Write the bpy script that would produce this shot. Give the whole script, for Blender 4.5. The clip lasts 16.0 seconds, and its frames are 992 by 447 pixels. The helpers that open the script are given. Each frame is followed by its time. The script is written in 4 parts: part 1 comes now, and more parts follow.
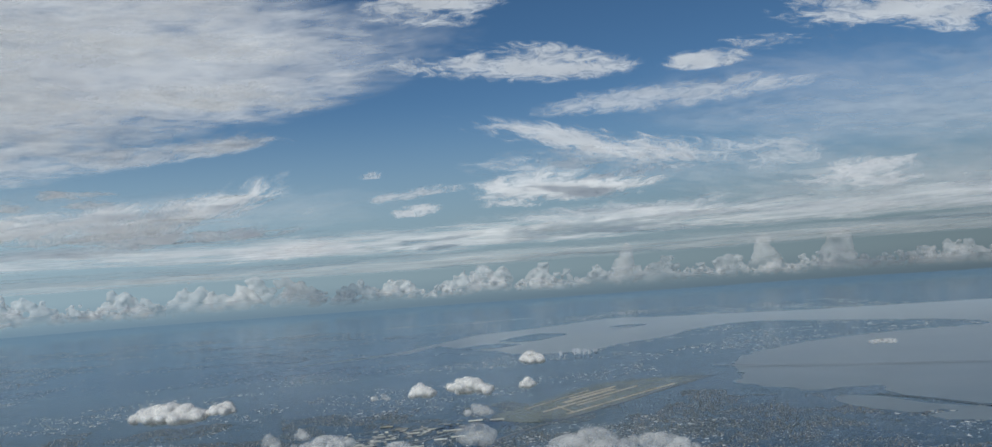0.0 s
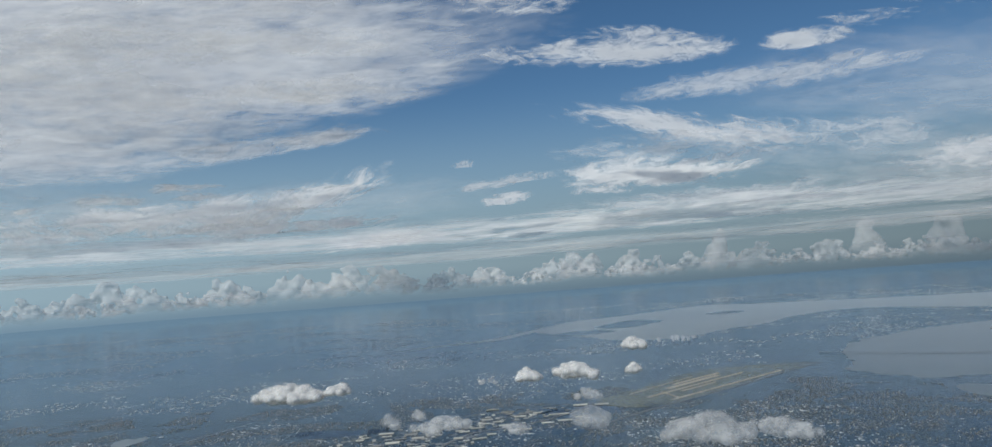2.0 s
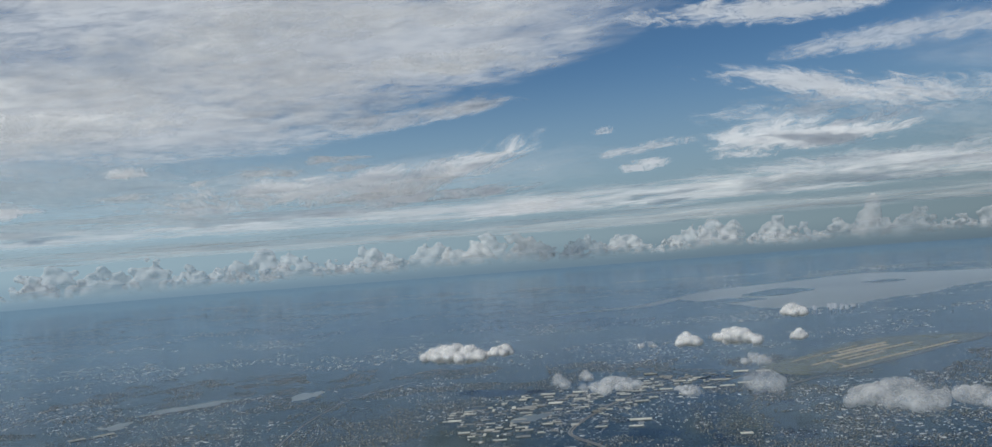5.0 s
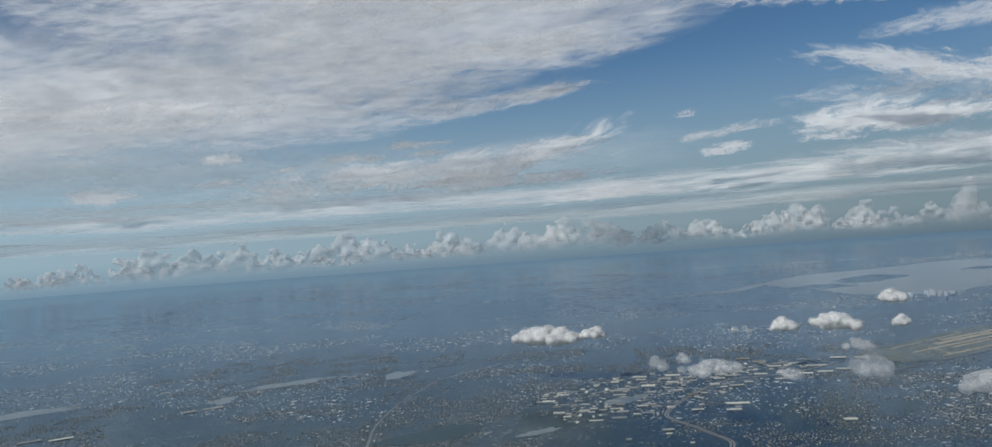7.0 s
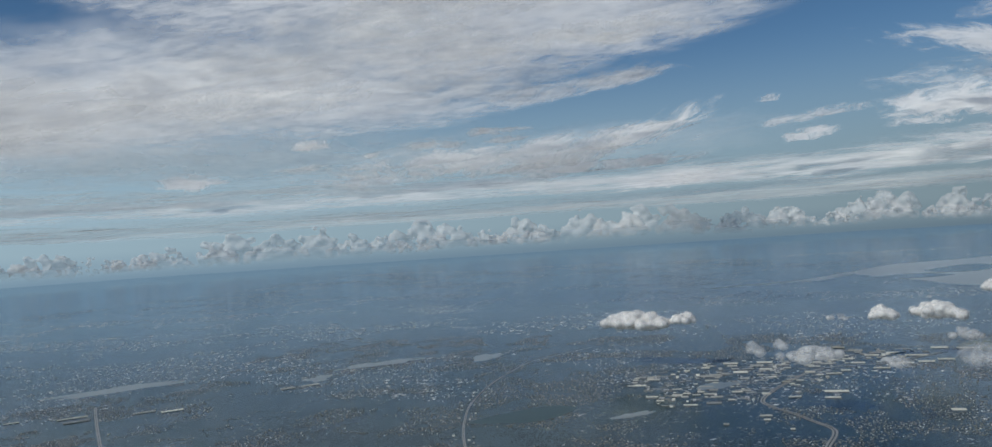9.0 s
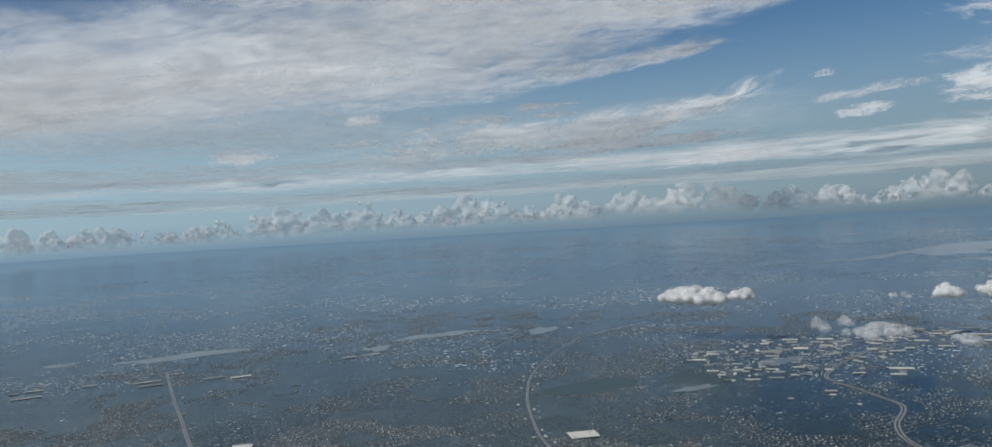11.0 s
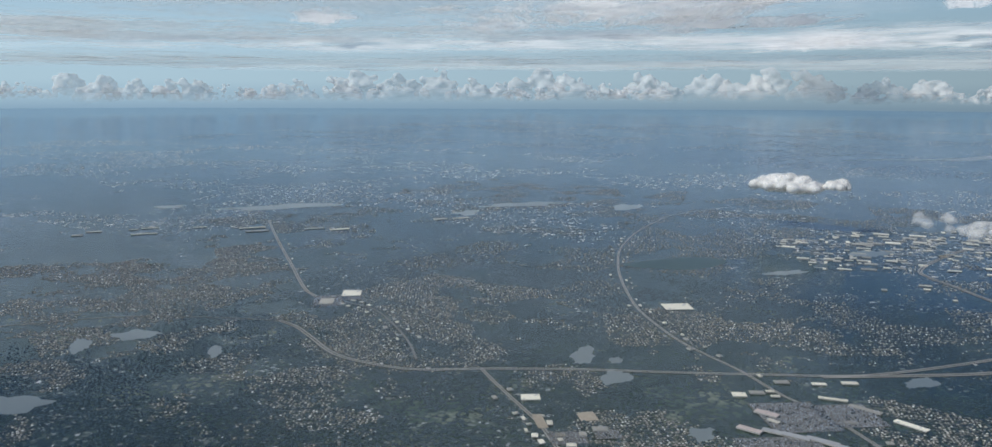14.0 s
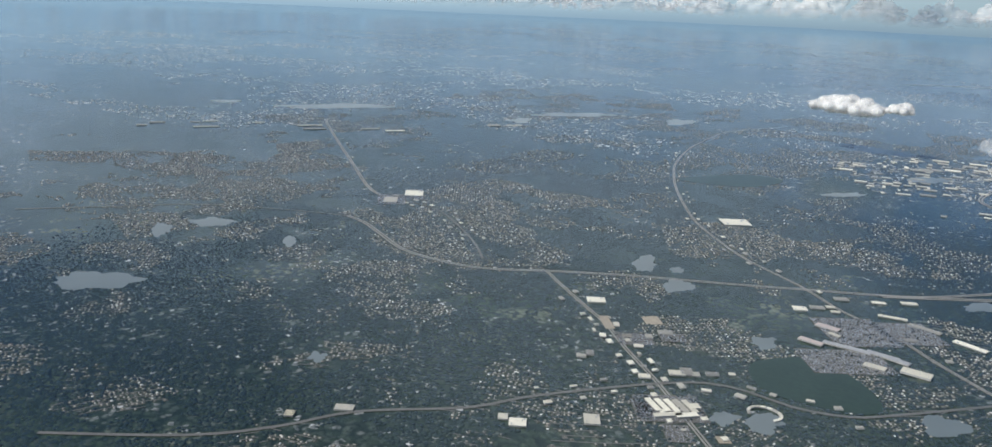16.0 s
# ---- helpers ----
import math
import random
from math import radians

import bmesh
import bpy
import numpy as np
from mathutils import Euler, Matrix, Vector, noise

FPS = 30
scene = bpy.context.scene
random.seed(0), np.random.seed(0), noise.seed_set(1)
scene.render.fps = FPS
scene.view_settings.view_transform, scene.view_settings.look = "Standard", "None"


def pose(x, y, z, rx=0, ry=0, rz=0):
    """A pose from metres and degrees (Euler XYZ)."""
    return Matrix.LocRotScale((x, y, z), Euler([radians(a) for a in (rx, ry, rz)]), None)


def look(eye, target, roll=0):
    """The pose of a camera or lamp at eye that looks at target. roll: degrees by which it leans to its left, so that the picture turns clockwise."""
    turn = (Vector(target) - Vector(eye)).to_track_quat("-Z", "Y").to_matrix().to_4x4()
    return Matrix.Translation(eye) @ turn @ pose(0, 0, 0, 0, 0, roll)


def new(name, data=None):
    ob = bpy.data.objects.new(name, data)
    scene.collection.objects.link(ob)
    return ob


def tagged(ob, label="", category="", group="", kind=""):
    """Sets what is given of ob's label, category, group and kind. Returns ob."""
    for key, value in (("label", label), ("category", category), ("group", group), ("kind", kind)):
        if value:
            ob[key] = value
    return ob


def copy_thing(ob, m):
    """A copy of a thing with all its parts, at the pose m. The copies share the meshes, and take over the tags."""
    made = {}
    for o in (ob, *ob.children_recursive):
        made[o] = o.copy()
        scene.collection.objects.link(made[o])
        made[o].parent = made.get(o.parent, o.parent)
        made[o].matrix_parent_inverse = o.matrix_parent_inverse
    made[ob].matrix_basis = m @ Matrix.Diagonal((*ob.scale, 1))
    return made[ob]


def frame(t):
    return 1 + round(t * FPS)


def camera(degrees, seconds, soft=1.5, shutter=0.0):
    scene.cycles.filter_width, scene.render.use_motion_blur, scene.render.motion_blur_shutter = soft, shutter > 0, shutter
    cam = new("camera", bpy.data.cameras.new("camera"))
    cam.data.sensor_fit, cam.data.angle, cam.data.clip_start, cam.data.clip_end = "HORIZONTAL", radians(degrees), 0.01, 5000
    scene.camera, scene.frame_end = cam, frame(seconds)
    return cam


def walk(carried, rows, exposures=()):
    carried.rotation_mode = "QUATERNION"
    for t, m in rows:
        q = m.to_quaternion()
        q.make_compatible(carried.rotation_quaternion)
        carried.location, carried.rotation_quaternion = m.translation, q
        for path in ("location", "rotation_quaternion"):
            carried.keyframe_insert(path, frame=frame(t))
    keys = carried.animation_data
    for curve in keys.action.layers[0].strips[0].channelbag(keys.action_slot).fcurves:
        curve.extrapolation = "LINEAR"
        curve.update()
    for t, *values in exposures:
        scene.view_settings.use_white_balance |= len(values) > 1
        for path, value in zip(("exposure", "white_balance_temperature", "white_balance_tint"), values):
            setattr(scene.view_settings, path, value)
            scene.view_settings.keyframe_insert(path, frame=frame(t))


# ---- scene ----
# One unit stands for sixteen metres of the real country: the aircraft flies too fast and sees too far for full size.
cam = camera(62.37, 16.0)
# the clip's camera brightens a little as it tips down: seconds, stops, kelvin, tint
EXPOSURE = [(0.0, -0.20, 6260, 5), (9.0, -0.27, 6290, 6), (12.5, -0.10, 6280, 6), (14.5, 0.24, 6330, 7), (16.0, 0.46, 6480, 7)]
# seconds, x, y, z, yaw, pitch, roll
PATH = [
    (0.0, 0.00, 0.00, 122.01, 0.00, 4.04, 4.07),
    (0.5, -3.79, -1.54, 121.86, 1.35, 4.03, 4.07),
    (1.0, -7.53, -3.16, 121.71, 2.68, 4.05, 4.14),
    (1.5, -11.21, -4.85, 121.55, 4.30, 3.85, 4.17),
    (2.0, -14.83, -6.62, 121.38, 6.06, 3.61, 4.27),
    (2.5, -18.40, -8.46, 121.20, 8.16, 2.98, 4.36),
    (3.0, -21.91, -10.38, 121.02, 9.69, 2.74, 4.44),
    (3.5, -25.37, -12.38, 120.83, 11.30, 2.61, 4.46),
    (4.0, -28.77, -14.45, 120.63, 12.67, 2.49, 4.39),
    (6.5, -44.95, -25.93, 119.55, 19.24, 1.45, 4.19),
    (7.0, -48.01, -28.46, 119.32, 20.46, 1.41, 4.11),
    (7.5, -51.02, -31.05, 119.07, 21.42, 1.21, 4.07),
    (8.0, -53.98, -33.73, 118.82, 22.73, 1.06, 3.98),
    (8.5, -56.88, -36.48, 118.57, 24.06, 0.89, 3.86),
    (9.0, -59.72, -39.31, 118.30, 25.49, 0.82, 3.75),
    (11.5, -73.11, -54.57, 116.89, 28.81, -1.65, 3.14),
    (12.0, -75.62, -57.85, 116.58, 29.18, -3.02, 2.76),
    (12.5, -78.08, -61.21, 116.27, 29.83, -4.27, 2.18),
    (13.0, -80.47, -64.64, 115.96, 30.86, -5.80, 1.44),
    (13.5, -82.82, -68.14, 115.63, 32.04, -7.41, 0.57),
    (14.0, -85.10, -71.72, 115.30, 33.26, -9.27, -0.23),
    (14.5, -87.34, -75.38, 114.97, 34.19, -11.06, -1.06),
    (15.0, -89.51, -79.12, 114.62, 34.96, -12.70, -1.76),
    (15.5, -91.63, -82.92, 114.27, 35.68, -14.18, -2.36),
    (16.0, -93.70, -86.81, 113.92, 36.14, -15.59, -2.46),
]
walk(cam, [(t, pose(x, y, z, 90 + pitch, roll, yaw)) for t, x, y, z, yaw, pitch, roll in PATH], EXPOSURE)

# many thin sheets of cloud lie behind one another
scene.cycles.transparent_max_bounces = 32

# ---- light ----
SUN_AZ, SUN_EL = 148.0, 46.0          # degrees to the left of the first view, degrees above the horizon
world = bpy.data.worlds.new("sky")
scene.world = world
world.use_nodes = True
wn, wl = world.node_tree.nodes, world.node_tree.links
sky = wn.new("ShaderNodeTexSky")
sky.sky_type = "NISHITA"
sky.sun_disc = False
sky.sun_elevation, sky.sun_rotation = radians(SUN_EL), radians(-SUN_AZ)
sky.altitude, sky.air_density, sky.dust_density, sky.ozone_density = 1900, 1.0, 0.4, 1.2
wn["Background"].inputs["Strength"].default_value = 0.074
rich = wn.new("ShaderNodeHueSaturation")
rich.inputs["Saturation"].default_value = 1.22
wl.new(sky.outputs[0], rich.inputs["Color"])
wl.new(rich.outputs[0], wn["Background"].inputs["Color"])
# humid haze lies along the horizon all round, paler above it than below
way = wn.new("ShaderNodeTexCoord")
split = wn.new("ShaderNodeSeparateXYZ")
wl.new(way.outputs["Generated"], split.inputs[0])
rise = wn.new("ShaderNodeMapRange")
rise.inputs["From Min"].default_value, rise.inputs["From Max"].default_value = -0.2, 0.3
wl.new(split.outputs["Z"], rise.inputs["Value"])
veil = wn.new("ShaderNodeValToRGB")
veil.color_ramp.interpolation = "EASE"
for k, (height, tone) in enumerate(((-0.10, (0.12, 0.185, 0.265)), (-0.026, (0.165, 0.255, 0.35)), (-0.008, (0.235, 0.335, 0.42)), (0.012, (0.295, 0.40, 0.475)), (0.06, (0.315, 0.425, 0.51)))):
    stop = veil.color_ramp.elements[k] if k < 2 else veil.color_ramp.elements.new(0.9)
    stop.position, stop.color = (height + 0.2) / 0.5, (*tone, 1)
wl.new(rise.outputs[0], veil.inputs[0])
thick = wn.new("ShaderNodeMapRange")
thick.interpolation_type = "SMOOTHSTEP"
for key, value in (("From Min", 0.02), ("From Max", 0.23), ("To Min", 0.95), ("To Max", 0.0)):
    thick.inputs[key].default_value = value
wl.new(split.outputs["Z"], thick.inputs["Value"])
haze = wn.new("ShaderNodeBackground")
wl.new(veil.outputs[0], haze.inputs["Color"])
# humid air scatters more light on the sun's side
side = wn.new("ShaderNodeMapRange")
for key, value in (("From Min", -0.85), ("From Max", 0.55), ("To Min", 1.28), ("To Max", 0.50)):
    side.inputs[key].default_value = value
wl.new(split.outputs["X"], side.inputs["Value"])
wl.new(side.outputs[0], haze.inputs["Strength"])
both = wn.new("ShaderNodeMixShader")
wl.new(thick.outputs[0], both.inputs[0])
wl.new(wn["Background"].outputs[0], both.inputs[1])
wl.new(haze.outputs[0], both.inputs[2])
wl.new(both.outputs[0], wn["World Output"].inputs["Surface"])
sun_data = bpy.data.lights.new("sun", "SUN")
sun_data.energy, sun_data.angle, sun_data.color = 3.2, radians(0.6), (1.0, 0.96, 0.90)
sun = new("sun", sun_data)
ca, sa, ce, se = math.cos(radians(SUN_AZ)), math.sin(radians(SUN_AZ)), math.cos(radians(SUN_EL)), math.sin(radians(SUN_EL))
sun.matrix_world = look((-sa * ce * 3000, ca * ce * 3000, se * 3000), (0, 0, 0))


# ---- materials ----
def material(name):
    m = bpy.data.materials.new(name)
    m.use_nodes = True
    nt = m.node_tree
    nt.nodes.clear()
    out = nt.nodes.new("ShaderNodeOutputMaterial")
    return m, nt, out


def node(nt, kind, links=(), **values):
    n = nt.nodes.new(kind)
    for k, v in values.items():
        if k == "op":
            n.operation = v
        elif k == "blend":
            n.blend_type = v
        elif k == "clamp":
            n.use_clamp = v
    for sock, src in links:
        if hasattr(src, "links"):
            nt.links.new(src, n.inputs[sock])
        else:
            n.inputs[sock].default_value = src
    return n


def noise_tex(nt, vec, scale, detail=5.0, rough=0.55, warp=0.0):
    return node(nt, "ShaderNodeTexNoise", [("Vector", vec), ("Scale", scale), ("Detail", detail), ("Roughness", rough), ("Distortion", warp)]).outputs["Fac"]


def voronoi(nt, vec, scale):
    return node(nt, "ShaderNodeTexVoronoi", [("Vector", vec), ("Scale", scale)])


def math_node(nt, op, a, b=0.0, clamp=False):
    return node(nt, "ShaderNodeMath", [(0, a), (1, b)], op=op, clamp=clamp).outputs[0]


def ramp(nt, fac, stops):
    n = nt.nodes.new("ShaderNodeValToRGB")
    nt.links.new(fac, n.inputs[0])
    el = n.color_ramp.elements
    while len(el) < len(stops):
        el.new(0.5)
    for e, (p, c) in zip(el, stops):
        e.position, e.color = p, (*c, 1) if len(c) == 3 else c
    return n.outputs[0]


def mix_col(nt, fac, a, b):
    n = nt.nodes.new("ShaderNodeMix")
    n.data_type = "RGBA"
    for sock, src in ((0, fac), (6, a), (7, b)):
        if hasattr(src, "links"):
            nt.links.new(src, n.inputs[sock])
        else:
            n.inputs[sock].default_value = src if sock == 0 else (*src, 1)
    return n.outputs[2]


def smooth(nt, v, lo, hi):
    n = node(nt, "ShaderNodeMapRange", [("Value", v), ("From Min", lo), ("From Max", hi)])
    n.interpolation_type = "SMOOTHSTEP"
    return n.outputs[0]


def position(nt):
    return nt.nodes.new("ShaderNodeNewGeometry").outputs["Position"]


# strength of the gloss that stands in for haze over the country
HAZE_GLOSS = 0.92


def hazed_surface(nt, out, colour, rough=0.18, amount=1.0, level=True, relief=None, patchy=None):
    """A matt surface with painted haze: a level gloss that rises at grazing angles."""
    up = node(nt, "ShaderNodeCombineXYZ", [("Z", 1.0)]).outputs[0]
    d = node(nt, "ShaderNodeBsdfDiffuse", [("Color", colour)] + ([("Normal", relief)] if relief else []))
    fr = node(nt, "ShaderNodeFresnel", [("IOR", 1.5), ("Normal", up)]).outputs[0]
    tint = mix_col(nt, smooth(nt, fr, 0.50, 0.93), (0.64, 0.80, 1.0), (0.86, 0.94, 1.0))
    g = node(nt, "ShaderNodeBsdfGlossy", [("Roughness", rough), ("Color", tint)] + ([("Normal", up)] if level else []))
    fac = math_node(nt, "MULTIPLY", math_node(nt, "POWER", fr, 1.02), HAZE_GLOSS * amount, True)
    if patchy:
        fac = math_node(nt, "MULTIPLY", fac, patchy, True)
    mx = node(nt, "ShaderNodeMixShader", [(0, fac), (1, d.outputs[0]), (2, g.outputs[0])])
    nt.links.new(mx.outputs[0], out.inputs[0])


def make_ground():
    m, nt, out = material("wooded_ground")
    p = position(nt)
    big = noise_tex(nt, p, 0.006, 4, 0.6, 0.4)
    mid = noise_tex(nt, p, 0.035, 6, 0.62, 0.6)
    fine = noise_tex(nt, p, 0.45, 5, 0.7)
    woods = ramp(nt, fine, [(0.3, (0.028, 0.044, 0.029)), (0.55, (0.046, 0.066, 0.042)), (0.8, (0.095, 0.11, 0.07))])
    grass = ramp(nt, fine, [(0.3, (0.07, 0.09, 0.05)), (0.7, (0.19, 0.19, 0.13))])
    built = ramp(nt, voronoi(nt, p, 0.55).outputs["Color"], [(0.3, (0.03, 0.045, 0.03)), (0.7, (0.06, 0.075, 0.06)), (0.88, (0.30, 0.30, 0.28)), (0.97, (0.75, 0.73, 0.70))])
    col = mix_col(nt, smooth(nt, mid, 0.54, 0.64), woods, grass)
    town = smooth(nt, math_node(nt, "ADD", math_node(nt, "MULTIPLY", big, 0.5), math_node(nt, "MULTIPLY", noise_tex(nt, p, 0.021, 5, 0.6), 0.5)), 0.47, 0.54)
    col = mix_col(nt, math_node(nt, "MULTIPLY", town, 0.9), col, built)
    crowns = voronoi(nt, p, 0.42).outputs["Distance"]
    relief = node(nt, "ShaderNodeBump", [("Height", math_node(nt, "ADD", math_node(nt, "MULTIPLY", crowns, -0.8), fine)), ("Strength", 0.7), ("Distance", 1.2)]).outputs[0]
    # shade in the gaps between crowns is painted into the colour
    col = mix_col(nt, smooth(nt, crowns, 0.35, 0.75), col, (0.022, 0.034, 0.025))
    # the gloss that imitates haze varies a little in patches
    haze_patches = math_node(nt, "ADD", math_node(nt, "MULTIPLY", mid, 0.75), math_node(nt, "MULTIPLY", noise_tex(nt, p, 0.16, 6, 0.7), 0.75))
    haze_patches = node(nt, "ShaderNodeMapRange", [("Value", haze_patches), ("From Min", 0.55), ("From Max", 0.95), ("To Min", 0.86), ("To Max", 1.08)]).outputs[0]
    hazed_surface(nt, out, col, relief=relief, patchy=haze_patches)
    return m


def make_plain(name, base, vary=0.2, scale=0.6, rough=0.3, amount=0.55):
    m, nt, out = material(name)
    p = position(nt)
    n1, n2 = noise_tex(nt, p, scale, 5, 0.6), noise_tex(nt, p, scale * 0.11, 3)
    f = math_node(nt, "ADD", math_node(nt, "MULTIPLY", n1, 0.6), math_node(nt, "MULTIPLY", n2, 0.4))
    lo, hi = tuple(c * (1 - vary) for c in base), tuple(min(1, c * (1 + vary)) for c in base)
    hazed_surface(nt, out, ramp(nt, f, [(0.3, lo), (0.7, hi)]), rough, amount)
    return m


def make_island(name, stops, amount=1.0, scale=1.5, level=False):
    """Colour by piece of the mesh, with fine stains over it."""
    m, nt, out = material(name)
    r = nt.nodes.new("ShaderNodeNewGeometry").outputs["Random Per Island"]
    n = noise_tex(nt, position(nt), scale, 4, 0.6)
    c = ramp(nt, r, stops)
    dark = node(nt, "ShaderNodeHueSaturation", [("Color", c), ("Value", math_node(nt, "ADD", math_node(nt, "MULTIPLY", n, 0.7), 0.6))]).outputs[0]
    hazed_surface(nt, out, dark, 0.18 if level else 0.85, amount, level)
    return m


def make_object_vary(name, stops, amount=1.0):
    m, nt, out = material(name)
    r = nt.nodes.new("ShaderNodeObjectInfo").outputs["Random"]
    n = noise_tex(nt, position(nt), 0.9, 5, 0.6)
    dark = node(nt, "ShaderNodeHueSaturation", [("Color", ramp(nt, r, stops)), ("Value", math_node(nt, "ADD", math_node(nt, "MULTIPLY", n, 0.5), 0.72))]).outputs[0]
    hazed_surface(nt, out, dark, 0.85, amount, False)
    return m


def make_water(name, deep, shoal):
    m, nt, out = material(name)
    p = position(nt)
    d = node(nt, "ShaderNodeBsdfDiffuse", [("Color", ramp(nt, noise_tex(nt, p, 0.008, 5, 0.6), [(0.35, deep), (0.65, shoal)]))])
    bump = node(nt, "ShaderNodeBump", [("Height", noise_tex(nt, p, 0.5, 4)), ("Strength", 0.15), ("Distance", 0.3)])
    g = node(nt, "ShaderNodeBsdfGlossy", [("Roughness", 0.28), ("Color", (0.82, 0.89, 0.95, 1)), ("Normal", bump.outputs[0])])
    fr = node(nt, "ShaderNodeFresnel", [("IOR", 1.45)]).outputs[0]
    mx = node(nt, "ShaderNodeMixShader", [(0, fr), (1, d.outputs[0]), (2, g.outputs[0])])
    nt.links.new(mx.outputs[0], out.inputs[0])
    return m


def cloud_shader(nt, out, alpha, scale, through_light=0.5, bright=1.0):
    p = position(nt)
    # cloud shade painted by noise: the colour turns grey where dense is high
    dense = math_node(nt, "ADD", math_node(nt, "MULTIPLY", noise_tex(nt, p, scale * 1.7, 8, 0.6), 0.6), math_node(nt, "MULTIPLY", noise_tex(nt, p, scale * 0.45, 4), 0.4))
    tone = ramp(nt, dense, [(0.34, (0.985 * bright, 0.975 * bright, 0.95 * bright)), (0.5, (0.90 * bright, 0.885 * bright, 0.86 * bright)), (0.66, (0.77 * bright, 0.76 * bright, 0.75 * bright))])
    d = node(nt, "ShaderNodeBsdfDiffuse", [("Color", tone)])
    tl = node(nt, "ShaderNodeBsdfTranslucent", [("Color", tone)])
    body = node(nt, "ShaderNodeMixShader", [(0, through_light), (1, d.outputs[0]), (2, tl.outputs[0])])
    clear = nt.nodes.new("ShaderNodeBsdfTransparent")
    mx = node(nt, "ShaderNodeMixShader", [(0, alpha), (1, clear.outputs[0]), (2, body.outputs[0])])
    nt.links.new(mx.outputs[0], out.inputs[0])


def make_puff(name, lo, hi, top, scale=0.1, through_light=0.1, bright=1.02):
    m, nt, out = material(name)
    n = noise_tex(nt, position(nt), scale, 7, 0.7)
    cloud_shader(nt, out, math_node(nt, "MULTIPLY", smooth(nt, n, lo, hi), top), scale, through_light, bright)
    return m


def make_deck(name, soft, spread, cut, top, bright=1.0, dense=0.0, rough=0.64, grain_size=2.0, fray=0.0):
    """Thin cloud sheet: its edge frays with the noise, its middle stays closed; the fibres run along the sheet."""
    m, nt, out = material(name)
    uv = nt.nodes.new("ShaderNodeUVMap")
    uv.uv_map = "extent"
    grain = nt.nodes.new("ShaderNodeUVMap")
    grain.uv_map = "fibres"
    p = grain.outputs[0]
    sub = node(nt, "ShaderNodeVectorMath", [(0, uv.outputs[0]), (1, (0.5, 0.5, 0))], op="SUBTRACT").outputs[0]
    r = math_node(nt, "MULTIPLY", node(nt, "ShaderNodeVectorMath", [(0, sub)], op="LENGTH").outputs["Value"], 2.0)
    fall = math_node(nt, "SUBTRACT", 1.0, math_node(nt, "POWER", r, 2.0))
    low = noise_tex(nt, p, 0.7, 3, 0.5, 0.3)
    n = noise_tex(nt, p, grain_size, 11, rough, 0.35 + fray)
    f = math_node(nt, "ADD", math_node(nt, "MULTIPLY", n, 0.55), math_node(nt, "MULTIPLY", low, 0.45))
    v = math_node(nt, "ADD", math_node(nt, "MULTIPLY", math_node(nt, "SUBTRACT", f, 0.5), spread), math_node(nt, "SUBTRACT", fall, cut))
    edge = smooth(nt, r, 1.0, 0.8)
    a = math_node(nt, "MULTIPLY", math_node(nt, "MULTIPLY", smooth(nt, v, 0.0, soft), top), edge, True)
    # noise greys the colour: painted shade for light lost in thick parts
    shade_noise = math_node(nt, "ADD", math_node(nt, "MULTIPLY", noise_tex(nt, p, 1.3, 7, rough - 0.06, 0.3), 0.6), math_node(nt, "MULTIPLY", noise_tex(nt, p, 0.5, 3), 0.4))
    tone = ramp(nt, shade_noise, [(0.34 - dense, tuple(c * bright for c in (0.985, 0.975, 0.95))), (0.5 - dense, tuple(c * bright for c in (0.90, 0.888, 0.865))), (0.68 - dense, tuple(c * bright for c in (0.74, 0.74, 0.745)))])
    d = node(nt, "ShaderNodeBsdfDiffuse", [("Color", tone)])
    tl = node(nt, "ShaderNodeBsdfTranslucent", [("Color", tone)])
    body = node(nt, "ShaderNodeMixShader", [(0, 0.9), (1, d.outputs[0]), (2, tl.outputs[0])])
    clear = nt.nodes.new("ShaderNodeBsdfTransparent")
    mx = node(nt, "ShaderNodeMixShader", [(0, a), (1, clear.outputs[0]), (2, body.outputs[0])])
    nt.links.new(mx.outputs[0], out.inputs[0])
    return m


def make_far_cumulus(name, top):
    """Far towers: bright heads, their feet dissolve in the haze."""
    m, nt, out = material(name)
    gen = nt.nodes.new("ShaderNodeTexCoord").outputs["Generated"]
    rise_z = node(nt, "ShaderNodeSeparateXYZ", [(0, gen)]).outputs["Z"]
    n = noise_tex(nt, position(nt), 0.006, 7, 0.7)
    a = math_node(nt, "MULTIPLY", smooth(nt, n, 0.1, 0.5), math_node(nt, "MULTIPLY", smooth(nt, rise_z, 0.0, 0.6), top))
    cloud_shader(nt, out, a, 0.006, 0.25, 1.1)
    return m


GROUND = make_ground()
WATER = make_water("bay_water", (0.10, 0.12, 0.115), (0.14, 0.16, 0.15))
POND = make_water("pond_water", (0.12, 0.145, 0.15), (0.17, 0.195, 0.195))
ROAD = make_plain("road_concrete", (0.27, 0.255, 0.225), 0.18, 1.2)
STREET = make_plain("street_asphalt", (0.15, 0.145, 0.13), 0.2, 1.0, 0.2, 0.8)
LOT = make_plain("parking_asphalt", (0.13, 0.124, 0.108), 0.3, 1.2, 0.2, 0.7)
RUNWAY = make_plain("runway_concrete", (0.46, 0.40, 0.30), 0.3, 0.25, 0.3, 0.3)
SAND = make_plain("airfield_grass", (0.13, 0.13, 0.08), 0.6, 0.22, 0.2, 0.75)
MEADOW = make_plain("meadow", (0.034, 0.054, 0.040), 0.25, 0.5, 0.3, 0.7)
SANDY = make_plain("bare_soil", (0.34, 0.29, 0.22), 0.25, 0.8)
